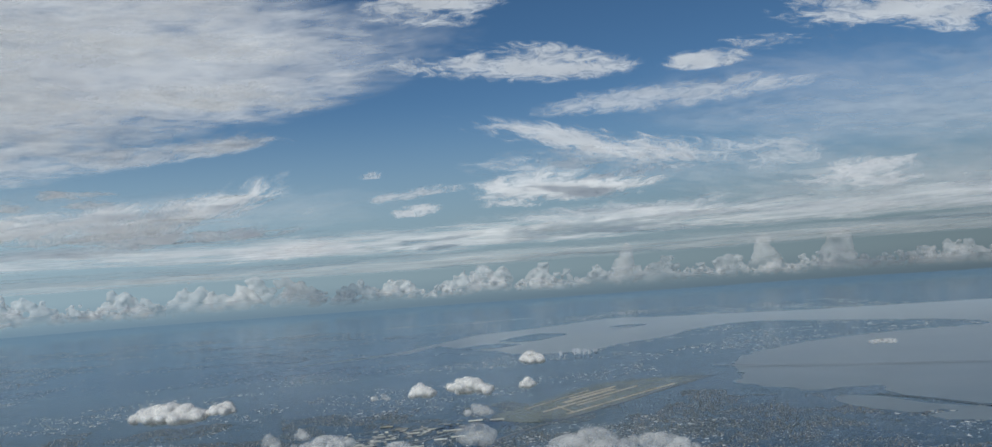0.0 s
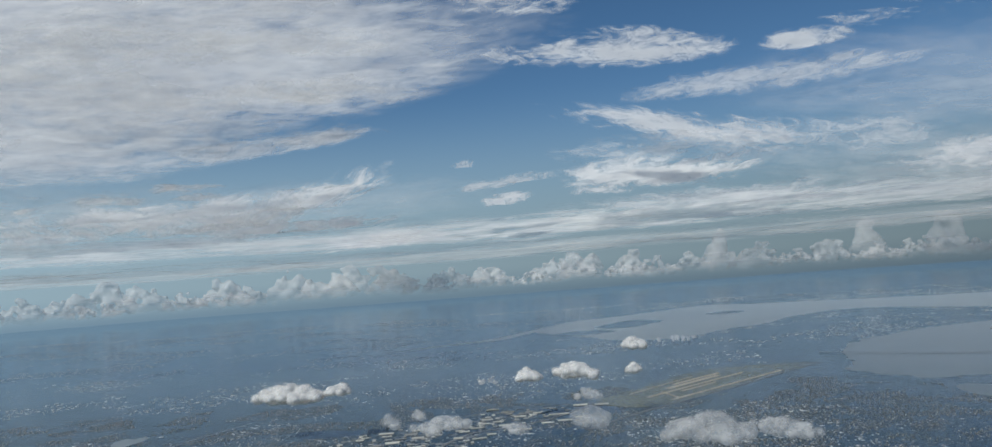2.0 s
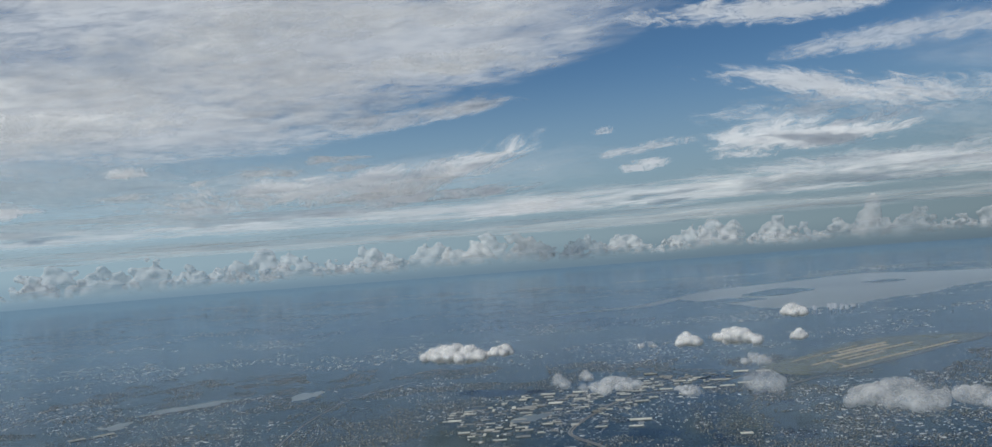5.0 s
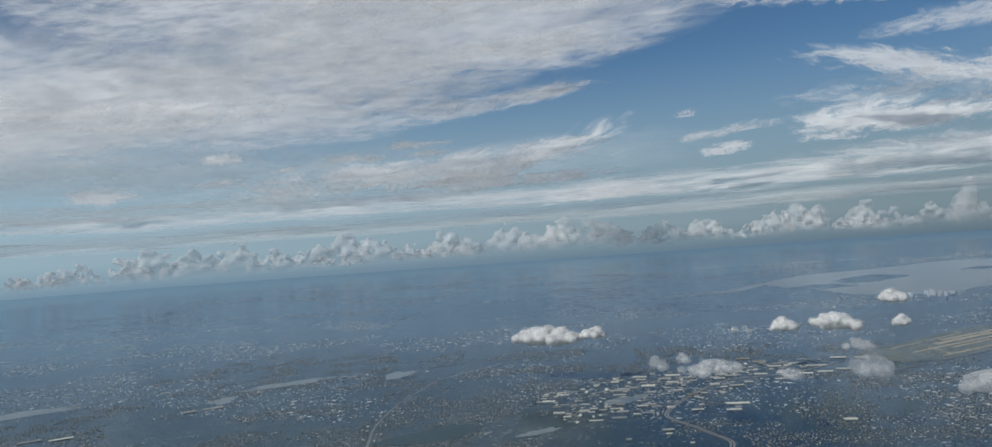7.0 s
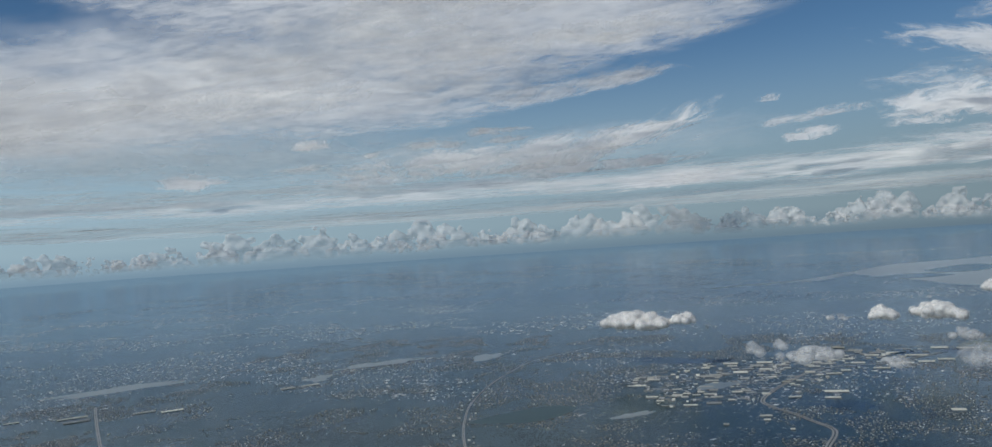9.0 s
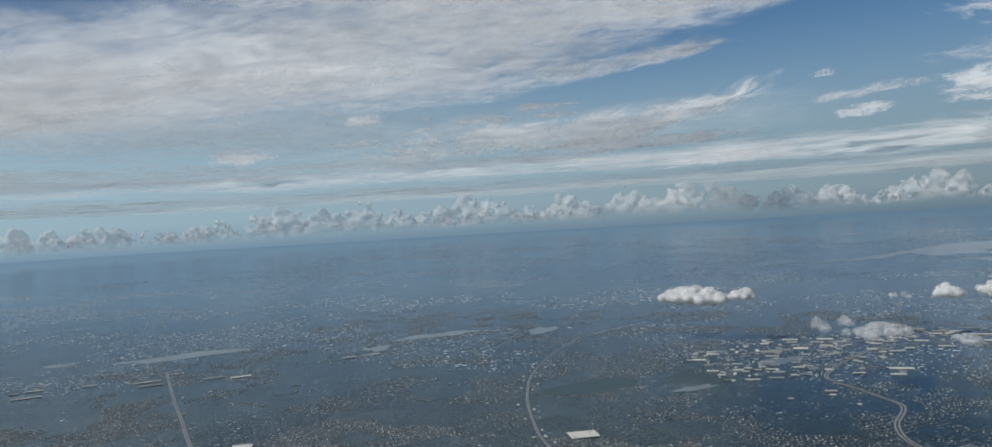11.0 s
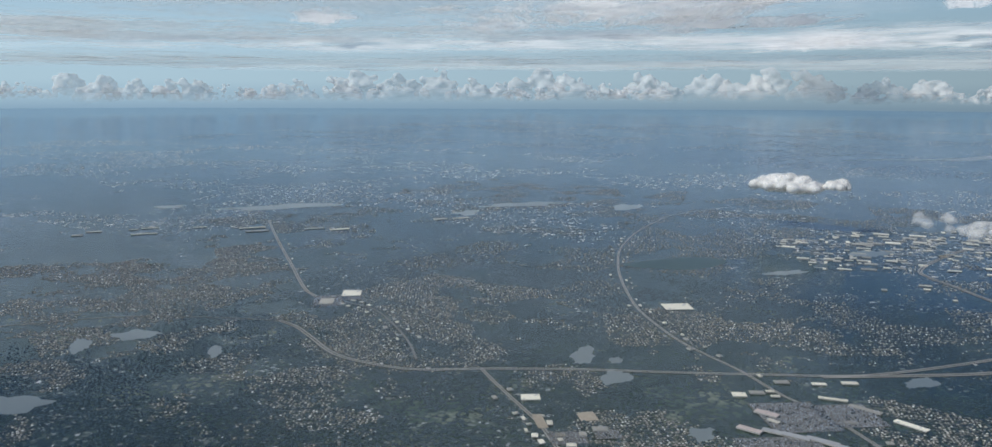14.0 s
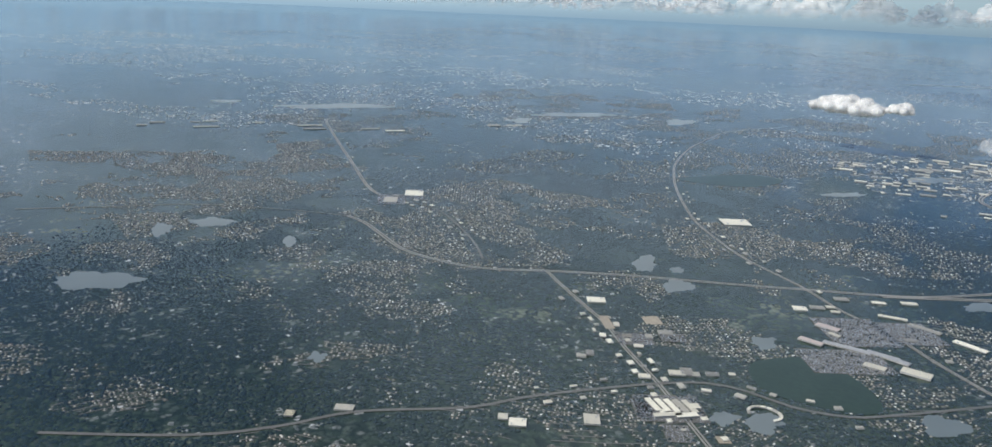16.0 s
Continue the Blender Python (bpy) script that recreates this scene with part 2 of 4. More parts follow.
TREES = make_island("tree_crowns", [(0.0, (0.024, 0.036, 0.032)), (0.5, (0.030, 0.044, 0.037)), (0.85, (0.038, 0.054, 0.042)), (1.0, (0.056, 0.068, 0.05))], 1.3, 2.0, True)
HOUSES = make_island("house_roofs", [(0.0, (0.14, 0.135, 0.12)), (0.3, (0.25, 0.235, 0.20)), (0.6, (0.38, 0.355, 0.30)), (0.75, (0.32, 0.275, 0.235)), (0.9, (0.54, 0.51, 0.45)), (1.0, (0.84, 0.80, 0.72))], 0.65, 1.5, True)
FAR_ROOFS = make_island("far_roofs", [(0.0, (0.25, 0.25, 0.25)), (0.4, (0.5, 0.49, 0.47)), (1.0, (0.86, 0.83, 0.77))], 0.35, 1.5, True)
FLAT_ROOF = make_object_vary("membrane_roof", [(0.0, (0.24, 0.23, 0.205)), (0.3, (0.44, 0.41, 0.34)), (0.65, (0.64, 0.595, 0.48)), (1.0, (0.84, 0.79, 0.65))], 0.3)
WALL = make_object_vary("rendered_wall", [(0.0, (0.22, 0.21, 0.19)), (1.0, (0.40, 0.38, 0.35))], 0.2)
PINK = make_plain("pinkish_roof", (0.48, 0.40, 0.36), 0.15, 1.5)
YARD = make_island("dry_lawn", [(0.0, (0.035, 0.046, 0.032)), (0.6, (0.06, 0.07, 0.048)), (1.0, (0.14, 0.13, 0.105))], 1.0, 1.5, True)
PAVED = make_island("yard_concrete", [(0.0, (0.03, 0.04, 0.03)), (0.5, (0.06, 0.07, 0.05)), (0.8, (0.16, 0.155, 0.13)), (1.0, (0.36, 0.34, 0.28))], 0.8, 0.8, True)
CARS = make_island("car_paint", [(0.0, (0.03, 0.03, 0.035)), (0.4, (0.25, 0.25, 0.26)), (0.7, (0.6, 0.6, 0.6)), (0.9, (0.34, 0.30, 0.27)), (1.0, (0.09, 0.09, 0.10))])
PLANT = make_plain("roof_units", (0.35, 0.35, 0.35), 0.2, 3.0)
GLASSY = make_plain("tower_cladding", (0.55, 0.58, 0.62), 0.2, 0.3, 0.2, 0.1)
PUFF = make_puff("cumulus", -0.2, 0.0, 1.0, 0.03, 0.4, 0.95)
WISP = make_puff("thin_cumulus", 0.26, 0.74, 0.46, 0.09, 0.5)
FRINGE = make_puff("cloud_fringe", 0.40, 0.68, 0.5, 0.16, 0.4)
BANK = make_far_cumulus("far_cumulus", 0.32)
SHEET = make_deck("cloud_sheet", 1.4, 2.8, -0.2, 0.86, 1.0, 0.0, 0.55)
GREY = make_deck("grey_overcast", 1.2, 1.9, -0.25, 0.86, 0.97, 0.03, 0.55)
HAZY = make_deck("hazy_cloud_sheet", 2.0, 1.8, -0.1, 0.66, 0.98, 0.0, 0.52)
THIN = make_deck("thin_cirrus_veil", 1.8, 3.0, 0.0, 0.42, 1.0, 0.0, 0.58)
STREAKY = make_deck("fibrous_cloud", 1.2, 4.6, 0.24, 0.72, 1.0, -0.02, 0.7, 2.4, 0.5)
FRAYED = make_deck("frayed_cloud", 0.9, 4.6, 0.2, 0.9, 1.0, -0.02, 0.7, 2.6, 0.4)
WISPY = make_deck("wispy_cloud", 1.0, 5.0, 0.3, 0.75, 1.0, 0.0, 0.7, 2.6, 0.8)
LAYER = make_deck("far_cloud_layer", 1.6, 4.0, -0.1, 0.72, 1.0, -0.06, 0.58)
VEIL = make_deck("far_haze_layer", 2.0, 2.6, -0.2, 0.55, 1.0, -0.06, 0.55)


# ---- mesh helpers ----
def mesh_of(name, verts, faces, mat):
    me = bpy.data.meshes.new(name)
    me.from_pydata([tuple(map(float, v)) for v in verts], [], [tuple(f) for f in faces])
    me.materials.append(mat)
    return me


def mesh_from_arrays(name, verts, tris, mat):
    me = bpy.data.meshes.new(name)
    me.vertices.add(len(verts))
    me.vertices.foreach_set("co", np.ascontiguousarray(verts, dtype=np.float32).ravel())
    me.loops.add(len(tris) * 3)
    me.loops.foreach_set("vertex_index", np.ascontiguousarray(tris, dtype=np.int32).ravel())
    me.polygons.add(len(tris))
    me.polygons.foreach_set("loop_start", np.arange(0, len(tris) * 3, 3, dtype=np.int32))
    me.update(calc_edges=True)
    me.materials.append(mat)
    return me


def part(name, me, parent, label=""):
    ob = new(name, me)
    ob.parent = parent
    if label:
        tagged(ob, label)
    return ob


def box_arrays(x0, x1, y0, y1, z0, z1):
    v = [(x, y, z) for z in (z0, z1) for y in (y0, y1) for x in (x0, x1)]
    f = [(0, 1, 5, 4), (1, 3, 7, 5), (3, 2, 6, 7), (2, 0, 4, 6), (4, 5, 7, 6), (0, 2, 3, 1)]
    return v, f


def wavy(points, amp, step, closed=True, seed=0.0):
    """A shoreline or a road's line through the points, broken up by noise."""
    pts, res = [Vector((*p, 0)) for p in points], []
    n = len(pts)
    for i in range(n if closed else n - 1):
        p0, p1, p2, p3 = (pts[(i + k) % n] if closed else pts[min(max(i + k, 0), n - 1)] for k in (-1, 0, 1, 2))
        m = max(1, int((p2 - p1).length / step))
        for k in range(m):
            t = k / m
            q = 0.5 * (2 * p1 + (p2 - p0) * t + (2 * p0 - 5 * p1 + 4 * p2 - p3) * t * t + (3 * p1 - p0 - 3 * p2 + p3) * t ** 3)
            f = noise.noise_vector(q * (0.35 / step) + Vector((seed, seed, 0))) + 0.5 * noise.noise_vector(q * (1.1 / step) + Vector((seed, 0, 3)))
            res.append((q.x + amp * f.x, q.y + amp * f.y))
    if not closed:
        res.append(points[-1])
    return res


def sheet(name, outline, z, mat):
    turn = sum(a[0] * b[1] - b[0] * a[1] for a, b in zip(outline, outline[1:] + outline[:1]))
    outline = outline if turn > 0 else outline[::-1]
    me = mesh_of(name, [(x, y, z) for x, y in outline], [range(len(outline))], mat)
    return new(name, me)


def inside(px, py, poly):
    hit = np.zeros(px.shape, bool)
    j = len(poly) - 1
    for i in range(len(poly)):
        (xi, yi), (xj, yj) = poly[i], poly[j]
        c = ((yi > py) != (yj > py)) & (px < (xj - xi) * (py - yi) / ((yj - yi) or 1e-9) + xi)
        hit ^= c
        j = i
    return hit


def near_line(px, py, line, reach):
    d = np.full(px.shape, 1e9)
    for (ax, ay), (bx, by) in zip(line, line[1:]):
        lx, ly = bx - ax, by - ay
        t = np.clip(((px - ax) * lx + (py - ay) * ly) / (lx * lx + ly * ly + 1e-9), 0, 1)
        d = np.minimum(d, np.hypot(px - ax - t * lx, py - ay - t * ly))
    return d < reach


# ---- ground and water ----
def make_disc():
    rings = [0, 60, 120, 180, 240, 320, 420, 560, 750, 1000, 1400, 2000, 2800, 3800, 5400]
    n = 72
    v, f = [(-50, 0, 0)], []
    for r in rings[1:]:
        v += [(-50 + r * math.cos(k * math.tau / n), r * math.sin(k * math.tau / n), 0) for k in range(n)]
    f += [(0, 1 + k, 1 + (k + 1) % n) for k in range(n)]
    for i in range(len(rings) - 2):
        a, b = 1 + i * n, 1 + (i + 1) * n
        f += [(a + k, b + k, b + (k + 1) % n, a + (k + 1) % n) for k in range(n)]
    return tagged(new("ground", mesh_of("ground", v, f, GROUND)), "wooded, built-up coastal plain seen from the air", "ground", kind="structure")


make_disc()
BAY = [(241, 852), (247, 881), (271, 925), (276, 990), (330, 1116), (398, 1182), (493, 1252), (593, 1290), (676, 1305), (781, 1313),
       (787, 1440), (673, 1593), (548, 1730), (410, 1672), (298, 1506), (230, 1448), (150, 1343), (108, 1331), (37, 1353), (-38, 1505), (-118, 1648),
       (-123, 1736), (-50, 1920), (103, 2039), (290, 2227), (424, 2156), (576, 2087), (796, 1997), (1215, 1914), (2767, 1578), (2705, -83),
       (521, 521), (379, 649), (339, 731), (353, 774), (318, 779), (297, 777), (269, 802)]
BAY_LINE = wavy(BAY, 9.0, 7.0, seed=1.0)
tagged(sheet("water", BAY_LINE, 0.10, WATER), "grey-blue calm bay water with a ragged shore", "bay", kind="structure")
LAGOON = wavy([(296, 734), (324, 716), (340, 668), (370, 634), (354, 608), (334, 638), (311, 634), (292, 664), (283, 703)], 2.0, 6.0, seed=2.0)
tagged(sheet("water", LAGOON, 0.13, WATER), "shallow lagoon beside a causeway", "lagoon", kind="structure")
RIVER = wavy([(-359, 1392), (-302, 1447), (-221, 1497), (-166, 1537), (-116, 1699), (-132, 1725), (-192, 1576), (-232, 1527), (-308, 1467)], 3.0, 10.0, seed=3.0)
tagged(sheet("water", RIVER, 0.12, WATER), "narrow inlet of the bay", "river", kind="structure")


def lake(cx, cy, ux, uy, vx, vy, seed, amp=0.26):
    pts = []
    for k in range(44):
        a = k * math.tau / 44
        q = Vector((math.cos(a), math.sin(a), seed * 3.7))
        r = 1 + amp * 2.2 * noise.noise(q * 1.3) + amp * noise.noise(q * 3.5)
        pts.append((cx + r * (ux * q.x + vx * q.y), cy + r * (uy * q.x + vy * q.y)))
    tagged(sheet("pond", pts, 0.14, POND), "pale reflecting pond among trees" if abs(ux) < 8 else "long pale lake among woods", "pond", "ponds", "structure")
    return pts


LAKES = [(-242, 239, 4.0, 3.7, -4.5, 9.9), (-219, 222, 5.2, 4.6, -2.8, 6.8), (-171, 187, 3.8, 3.2, -1.9, 6.0), (-228, 241, 2.4, 2.2, -1.3, 3.1),
         (-162, 125, 3.1, 2.5, -1.5, 4.2), (-151, 129, 4.0, 3.2, -1.8, 5.8), (-393, 67, 12.3, 10.9, -9.4, 6.0), (-432, 148, 6.9, 6.7, -5.7, 4.6),
         (-440, 125, 3.8, 3.6, -10.3, 7.5)]
LAKES += [(-382, 154, 2.0, 1.8, -6.2, 5.8), (-278, 77, 2.0, 1.7, -2.7, 2.7), (-702, 486, 31.8, 44.3, -12, 13), (-517, 635, 26.0, 34.0, -6, 11),
          (-420, 682, 10.9, 13.8, -7.2, 17.7), (-793, 422, 8.0, 11.5, -9.4, 7.8), (-529, 557, 6.8, 8.7, -7.9, 12.6), (-175, 560, 10.8, 11.3, -1.9, 13.5)]
LAKES += [(-211, 460, 9.5, 9.6, -1.6, 7.2), (-114, 285, 5.1, 4.5, -0.7, 6.9), (-110, 163, 5.7, 4.6, -0.9, 6.7)]
LAKE_LINES = [lake(*l, i * 1.7) for i, l in enumerate(LAKES)]


# ---- roads ----
def ribbon(name, line, width, mat, z, label, category="road", median=0.0):
    v, f = [], []
    for i, p in enumerate(line):
        a, b = Vector(line[max(i - 1, 0)]), Vector(line[min(i + 1, len(line) - 1)])
        d = (b - a).normalized()
        s = Vector((-d.y, d.x))
        w = width / 2
        for off in ((-w, w) if not median else (-w, -median / 2, median / 2, w)):
            q = Vector(p) + s * off
            v.append((q.x, q.y, z))
    k = 2 if not median else 4
    for i in range(len(line) - 1):
        a, b = i * k, (i + 1) * k
        f.append((a + 1, a, b, b + 1))
        if median:
            f.append((a + 3, a + 2, b + 2, b + 3))
    return tagged(new(name, mesh_of(name, v, f, mat)), label, category, kind="structure")


FREEWAY = wavy([(-395, 203), (-380, 200), (-362, 192), (-335, 180), (-314, 179), (-297, 182), (-284, 189), (-270, 200), (-239, 220),
                (-202, 240), (-176, 255), (-142, 275), (-125, 291), (-101, 321), (-62, 375)], 0.0, 6.0, False)
ROAD_E = wavy([(-334, 742), (-362, 657), (-360, 607), (-352, 546), (-334, 477), (-314, 429), (-296, 393), (-275, 357), (-254, 325), (-231, 299), (-210, 279), (-179, 258),
               (-157, 239), (-138, 228), (-118, 209), (-86, 183), (-41, 147)], 0.0, 6.0, False)
ROAD_W = wavy([(-648, 419), (-570, 359), (-491, 300), (-425, 252), (-396, 248)], 0.0, 6.0, False)
ROAD_W2 = wavy([(-396, 248), (-371, 246), (-345, 231), (-318, 211), (-300, 194)], 0.0, 6.0, False)
ROAD_C = wavy([(-270, 200), (-257, 190), (-239, 177), (-221, 164), (-206, 150), (-187, 134), (-165, 113), (-140, 90)], 0.0, 5.0, False)
ROAD_D = wavy([(-297, -1), (-267, 23), (-253, 41), (-243, 60), (-221, 82), (-212, 98), (-199, 116), (-186, 132), (-174, 143), (-162, 146), (-148, 145), (-133, 150), (-122, 161), (-100, 187), (-71, 222)], 0.0, 5.0, False)
HWY_R = wavy([(-22, 720), (-66, 662), (-111, 634), (-131, 574), (-140, 518), (-132, 496), (-119, 481), (-104, 460), (-94, 446), (-92, 431), (-94, 403), (-90, 379), (-81, 359), (-76, 343),
              (-78, 329), (-96, 309), (-127, 285), (-149, 269)], 0.0, 5.0, False)
AIR_ROAD = wavy([(-22, 624), (30, 693), (121, 795), (199, 894), (238, 935)], 0.0, 14.0, False)
MAIN_ROADS = [FREEWAY, ROAD_E, ROAD_W, ROAD_C, ROAD_D, HWY_R, AIR_ROAD, ROAD_W2]
ribbon("road", FREEWAY, 2.3, ROAD, 0.20, "pale concrete dual carriageway freeway", median=0.6)
ribbon("road", ROAD_E, 1.6, ROAD, 0.16, "pale six-lane arterial road in a long curve", median=0.25)
ribbon("road", ROAD_W, 2.1, ROAD, 0.17, "straight pale arterial road between woods", median=0.4)
ribbon("road", ROAD_W2, 1.1, STREET, 0.17, "grey main street through a suburb")
ribbon("road", wavy([(-520, 95), (-488, 136), (-469, 161), (-433, 185), (-395, 203)], 0.0, 6.0, False), 1.5, STREET, 0.15, "narrow grey road through the woods")
ribbon("road", ROAD_C, 1.6, ROAD, 0.16, "busy arterial road lined with shops", median=0.35)
ribbon("road", ROAD_D, 1.3, STREET, 0.18, "grey two-lane cross street")
ribbon("road", HWY_R, 3.0, ROAD, 0.19, "pale winding expressway with two carriageways", median=0.7)
ribbon("road", AIR_ROAD, 4.0, STREET, 0.18, "dark parkway beside the airfield")
CAUSEWAY = wavy([(328, 730), (355, 685), (374, 641), (421, 553)], 0.0, 10.0, False)
ribbon("causeway", CAUSEWAY, 7.0, GROUND, 0.25, "low green causeway across the bay", "causeway")
ribbon("road", CAUSEWAY, 2.0, STREET, 0.35, "two-lane road on the causeway")
BRIDGE = wavy([(258, 1019), (367, 947), (440, 915), (567, 861), (770, 774)], 0.0, 14.0, False)
ribbon("bridge", BRIDGE, 3.5, ROAD, 1.2, "long low road bridge over the bay", "bridge")


# ---- airfield ----
for spot in ([(250, 1882), (285, 1837), (335, 1878), (300, 1925)], [(1, 1684), (65, 1623), (141, 1754), (75, 1826)], [(-82, 1564), (-22, 1513), (38, 1565), (-22, 1620)]):
    tagged(sheet("island", wavy(spot, 9.0, 12.0, seed=spot[0][0]), 0.2, GROUND), "low dark wooded island in the bay", "island", kind="structure")
sheet("airfield", wavy([(-13, 750), (25, 808), (115, 931), (227, 938), (197, 883), (59, 730), (26, 708)], 2.0, 12.0), 0.16, SAND)
tagged(bpy.data.objects["airfield"], "pale grass airfield", "airfield", kind="structure")
for off, near, far, wide in ((13, 0.30, 0.85, 7.0), (23, 0.45, 0.95, 5.0), (-9, 0.25, 0.6, 3.5)):
    a, b = Vector((34, 758)), Vector((143, 887))
    d = (b - a).normalized()
    n = Vector((-d.y, d.x)) * off
    ribbon("apron", wavy([tuple(a.lerp(b, near) + n), tuple(a.lerp(b, (near + far) / 2) + n), tuple(a.lerp(b, far) + n)], 1.2, 8.0, False, off), wide, RUNWAY, 0.24, "sandy concrete airport apron", "apron")
ribbon("runway", [(34, 758), (143, 887)], 4.0, RUNWAY, 0.3, "pale concrete runway", "runway")
ribbon("runway", [(55, 739), (183, 886)], 4.0, RUNWAY, 0.3, "pale concrete runway", "runway")
ribbon("runway", [(19, 782), (90, 878)], 2.0, RUNWAY, 0.32, "narrow concrete taxiway", "taxiway")
ribbon("runway", [(61, 749), (49, 787)], 2.0, RUNWAY, 0.32, "narrow concrete taxiway", "taxiway")
tagged(sheet("meadow", wavy([(-168, 168), (-155, 184), (-136, 177), (-126, 159), (-142, 150), (-160, 151)], 1.0, 5.0), 0.12, MEADOW), "smooth dark green meadow", "meadow", kind="structure")
tagged(sheet("meadow", wavy([(-308, 423), (-282, 471), (-254, 476), (-264, 435)], 1.5, 7.0), 0.12, MEADOW), "smooth green clearing between suburbs", "meadow", kind="structure")


# ---- buildings ----
def building_prototype(w, d, h, units, seed):
    rnd = random.Random(seed)
    base = tagged(new("warehouse"), "white flat-roofed warehouse with roof units", "warehouse", "warehouses")
    part("wall", mesh_of("wall", *box_arrays(-w / 2, w / 2, -d / 2, d / 2, 0, h), WALL), base)
    part("roof", mesh_of("roof", *box_arrays(-w / 2 - 0.05, w / 2 + 0.05, -d / 2 - 0.05, d / 2 + 0.05, h, h + 0.08), FLAT_ROOF), base)
    for _ in range(units):
        x, y = rnd.uniform(-0.4, 0.4) * w, rnd.uniform(-0.4, 0.4) * d
        part("roof_unit", mesh_of("roof_unit", *box_arrays(x - 0.15, x + 0.15, y - 0.2, y + 0.2, h + 0.08, h + 0.28), PLANT), base)
    return base


PROTOS = [building_prototype(8, 3.2, 0.42, 4, 1), building_prototype(5, 3, 0.42, 3, 2), building_prototype(11, 3.6, 0.48, 5, 3), building_prototype(3.4, 2.6, 0.38, 2, 4)]
PROTO_AT = [(-121, 526, 20), (-153, 603, 25), (-102, 612, 20), (-193, 562, 15)]
taken = []
for b, (x, y, a) in zip(PROTOS, PROTO_AT):
    b.matrix_basis = pose(x, y, 0.1, 0, 0, a)
    taken.append((x, y, 6))


def put_building(k, x, y, a, sx=1.0, sy=1.0):
    taken.append((x, y, 0.5 * max(PROTO_W[k] * sx, 3.2 * sy)))
    return copy_thing(PROTOS[k], pose(x, y, 0.1, 0, 0, a) @ Matrix.Diagonal((sx, sy, 1, 1)))


PROTO_W = (8, 5, 11, 3.4)
rng = random.Random(5)
INDUSTRY = [(-250, 562), (-218, 632), (-164, 681), (-101, 751), (-17, 747), (-66, 666), (-107, 584), (-133, 548), (-162, 494), (-196, 481)]
count = 0
for _ in range(4000):
    x, y = rng.uniform(-257, -17), rng.uniform(463, 730)
    if not inside(np.array([x]), np.array([y]), INDUSTRY)[0]:
        continue
    if any(math.hypot(x - a, y - b) < r + 4 for a, b, r in taken) or near_line(np.array([x]), np.array([y]), HWY_R, 6)[0]:
        continue
    put_building(rng.choice((0, 0, 1, 2, 2, 3)), x, y, 12 + rng.choice((0, 0, 90)) + rng.uniform(-3, 3), rng.uniform(0.35, 0.9), rng.uniform(0.4, 0.9))
    count += 1
    if count >= 130:
        break


# paved yards and small sheds between the warehouses
yr = np.random.RandomState(3)
yx, yy = yr.uniform(-257, 0, 2600), yr.uniform(463, 755, 2600)
yok = inside(yx, yy, INDUSTRY) & ~near_line(yx, yy, HWY_R, 4)
YARDS = np.stack([yx[yok], yy[yok]], -1)


# ---- suburbs ----
def warp(x, y, amp=5.0, size=45.0):
    q = Vector((x / size, y / size, 0.3))
    f = noise.noise_vector(q)
    return x + amp * f.x, y + amp * f.y


HOUSE_V = np.array([(-.5, -.5, 0), (.5, -.5, 0), (.5, .5, 0), (-.5, .5, 0), (-.5, -.5, .5), (.5, -.5, .5), (.5, .5, .5), (-.5, .5, .5), (-.3, 0, 1), (.3, 0, 1)])
HOUSE_T = np.array([(0, 1, 5), (0, 5, 4), (1, 2, 6), (1, 6, 5), (2, 3, 7), (2, 7, 6), (3, 0, 4), (3, 4, 7), (4, 5, 9), (4, 9, 8), (5, 6, 9), (6, 7, 8), (6, 8, 9), (7, 4, 8)])


def repeat(shape_v, shape_t, xs, ys, zs, sx, sy, sz, ang):
    n, k = len(xs), len(shape_v)
    c, s = np.cos(ang)[:, None], np.sin(ang)[:, None]
    X, Y, Z = shape_v[None, :, 0] * sx[:, None], shape_v[None, :, 1] * sy[:, None], shape_v[None, :, 2] * sz[:, None]
    v = np.stack([X * c - Y * s + xs[:, None], X * s + Y * c + ys[:, None], Z + zs[:, None]], -1).reshape(-1, 3)
    t = (shape_t[None] + (np.arange(n) * k)[:, None, None]).reshape(-1, 3)
    return v, t


a6 = np.arange(6) * math.tau / 6
CROWN_V = np.concatenate([np.stack([np.cos(a6), np.sin(a6), np.zeros(6)], -1), np.stack([.72 * np.cos(a6 + .5), .72 * np.sin(a6 + .5), np.full(6, .62)], -1), [(0, 0, 1)]])
CROWN_T = np.array([q for k in range(6) for q in ((k, (k + 1) % 6, 6 + k), ((k + 1) % 6, 6 + (k + 1) % 6, 6 + k), (6 + k, 6 + (k + 1) % 6, 12))])
house_at = []


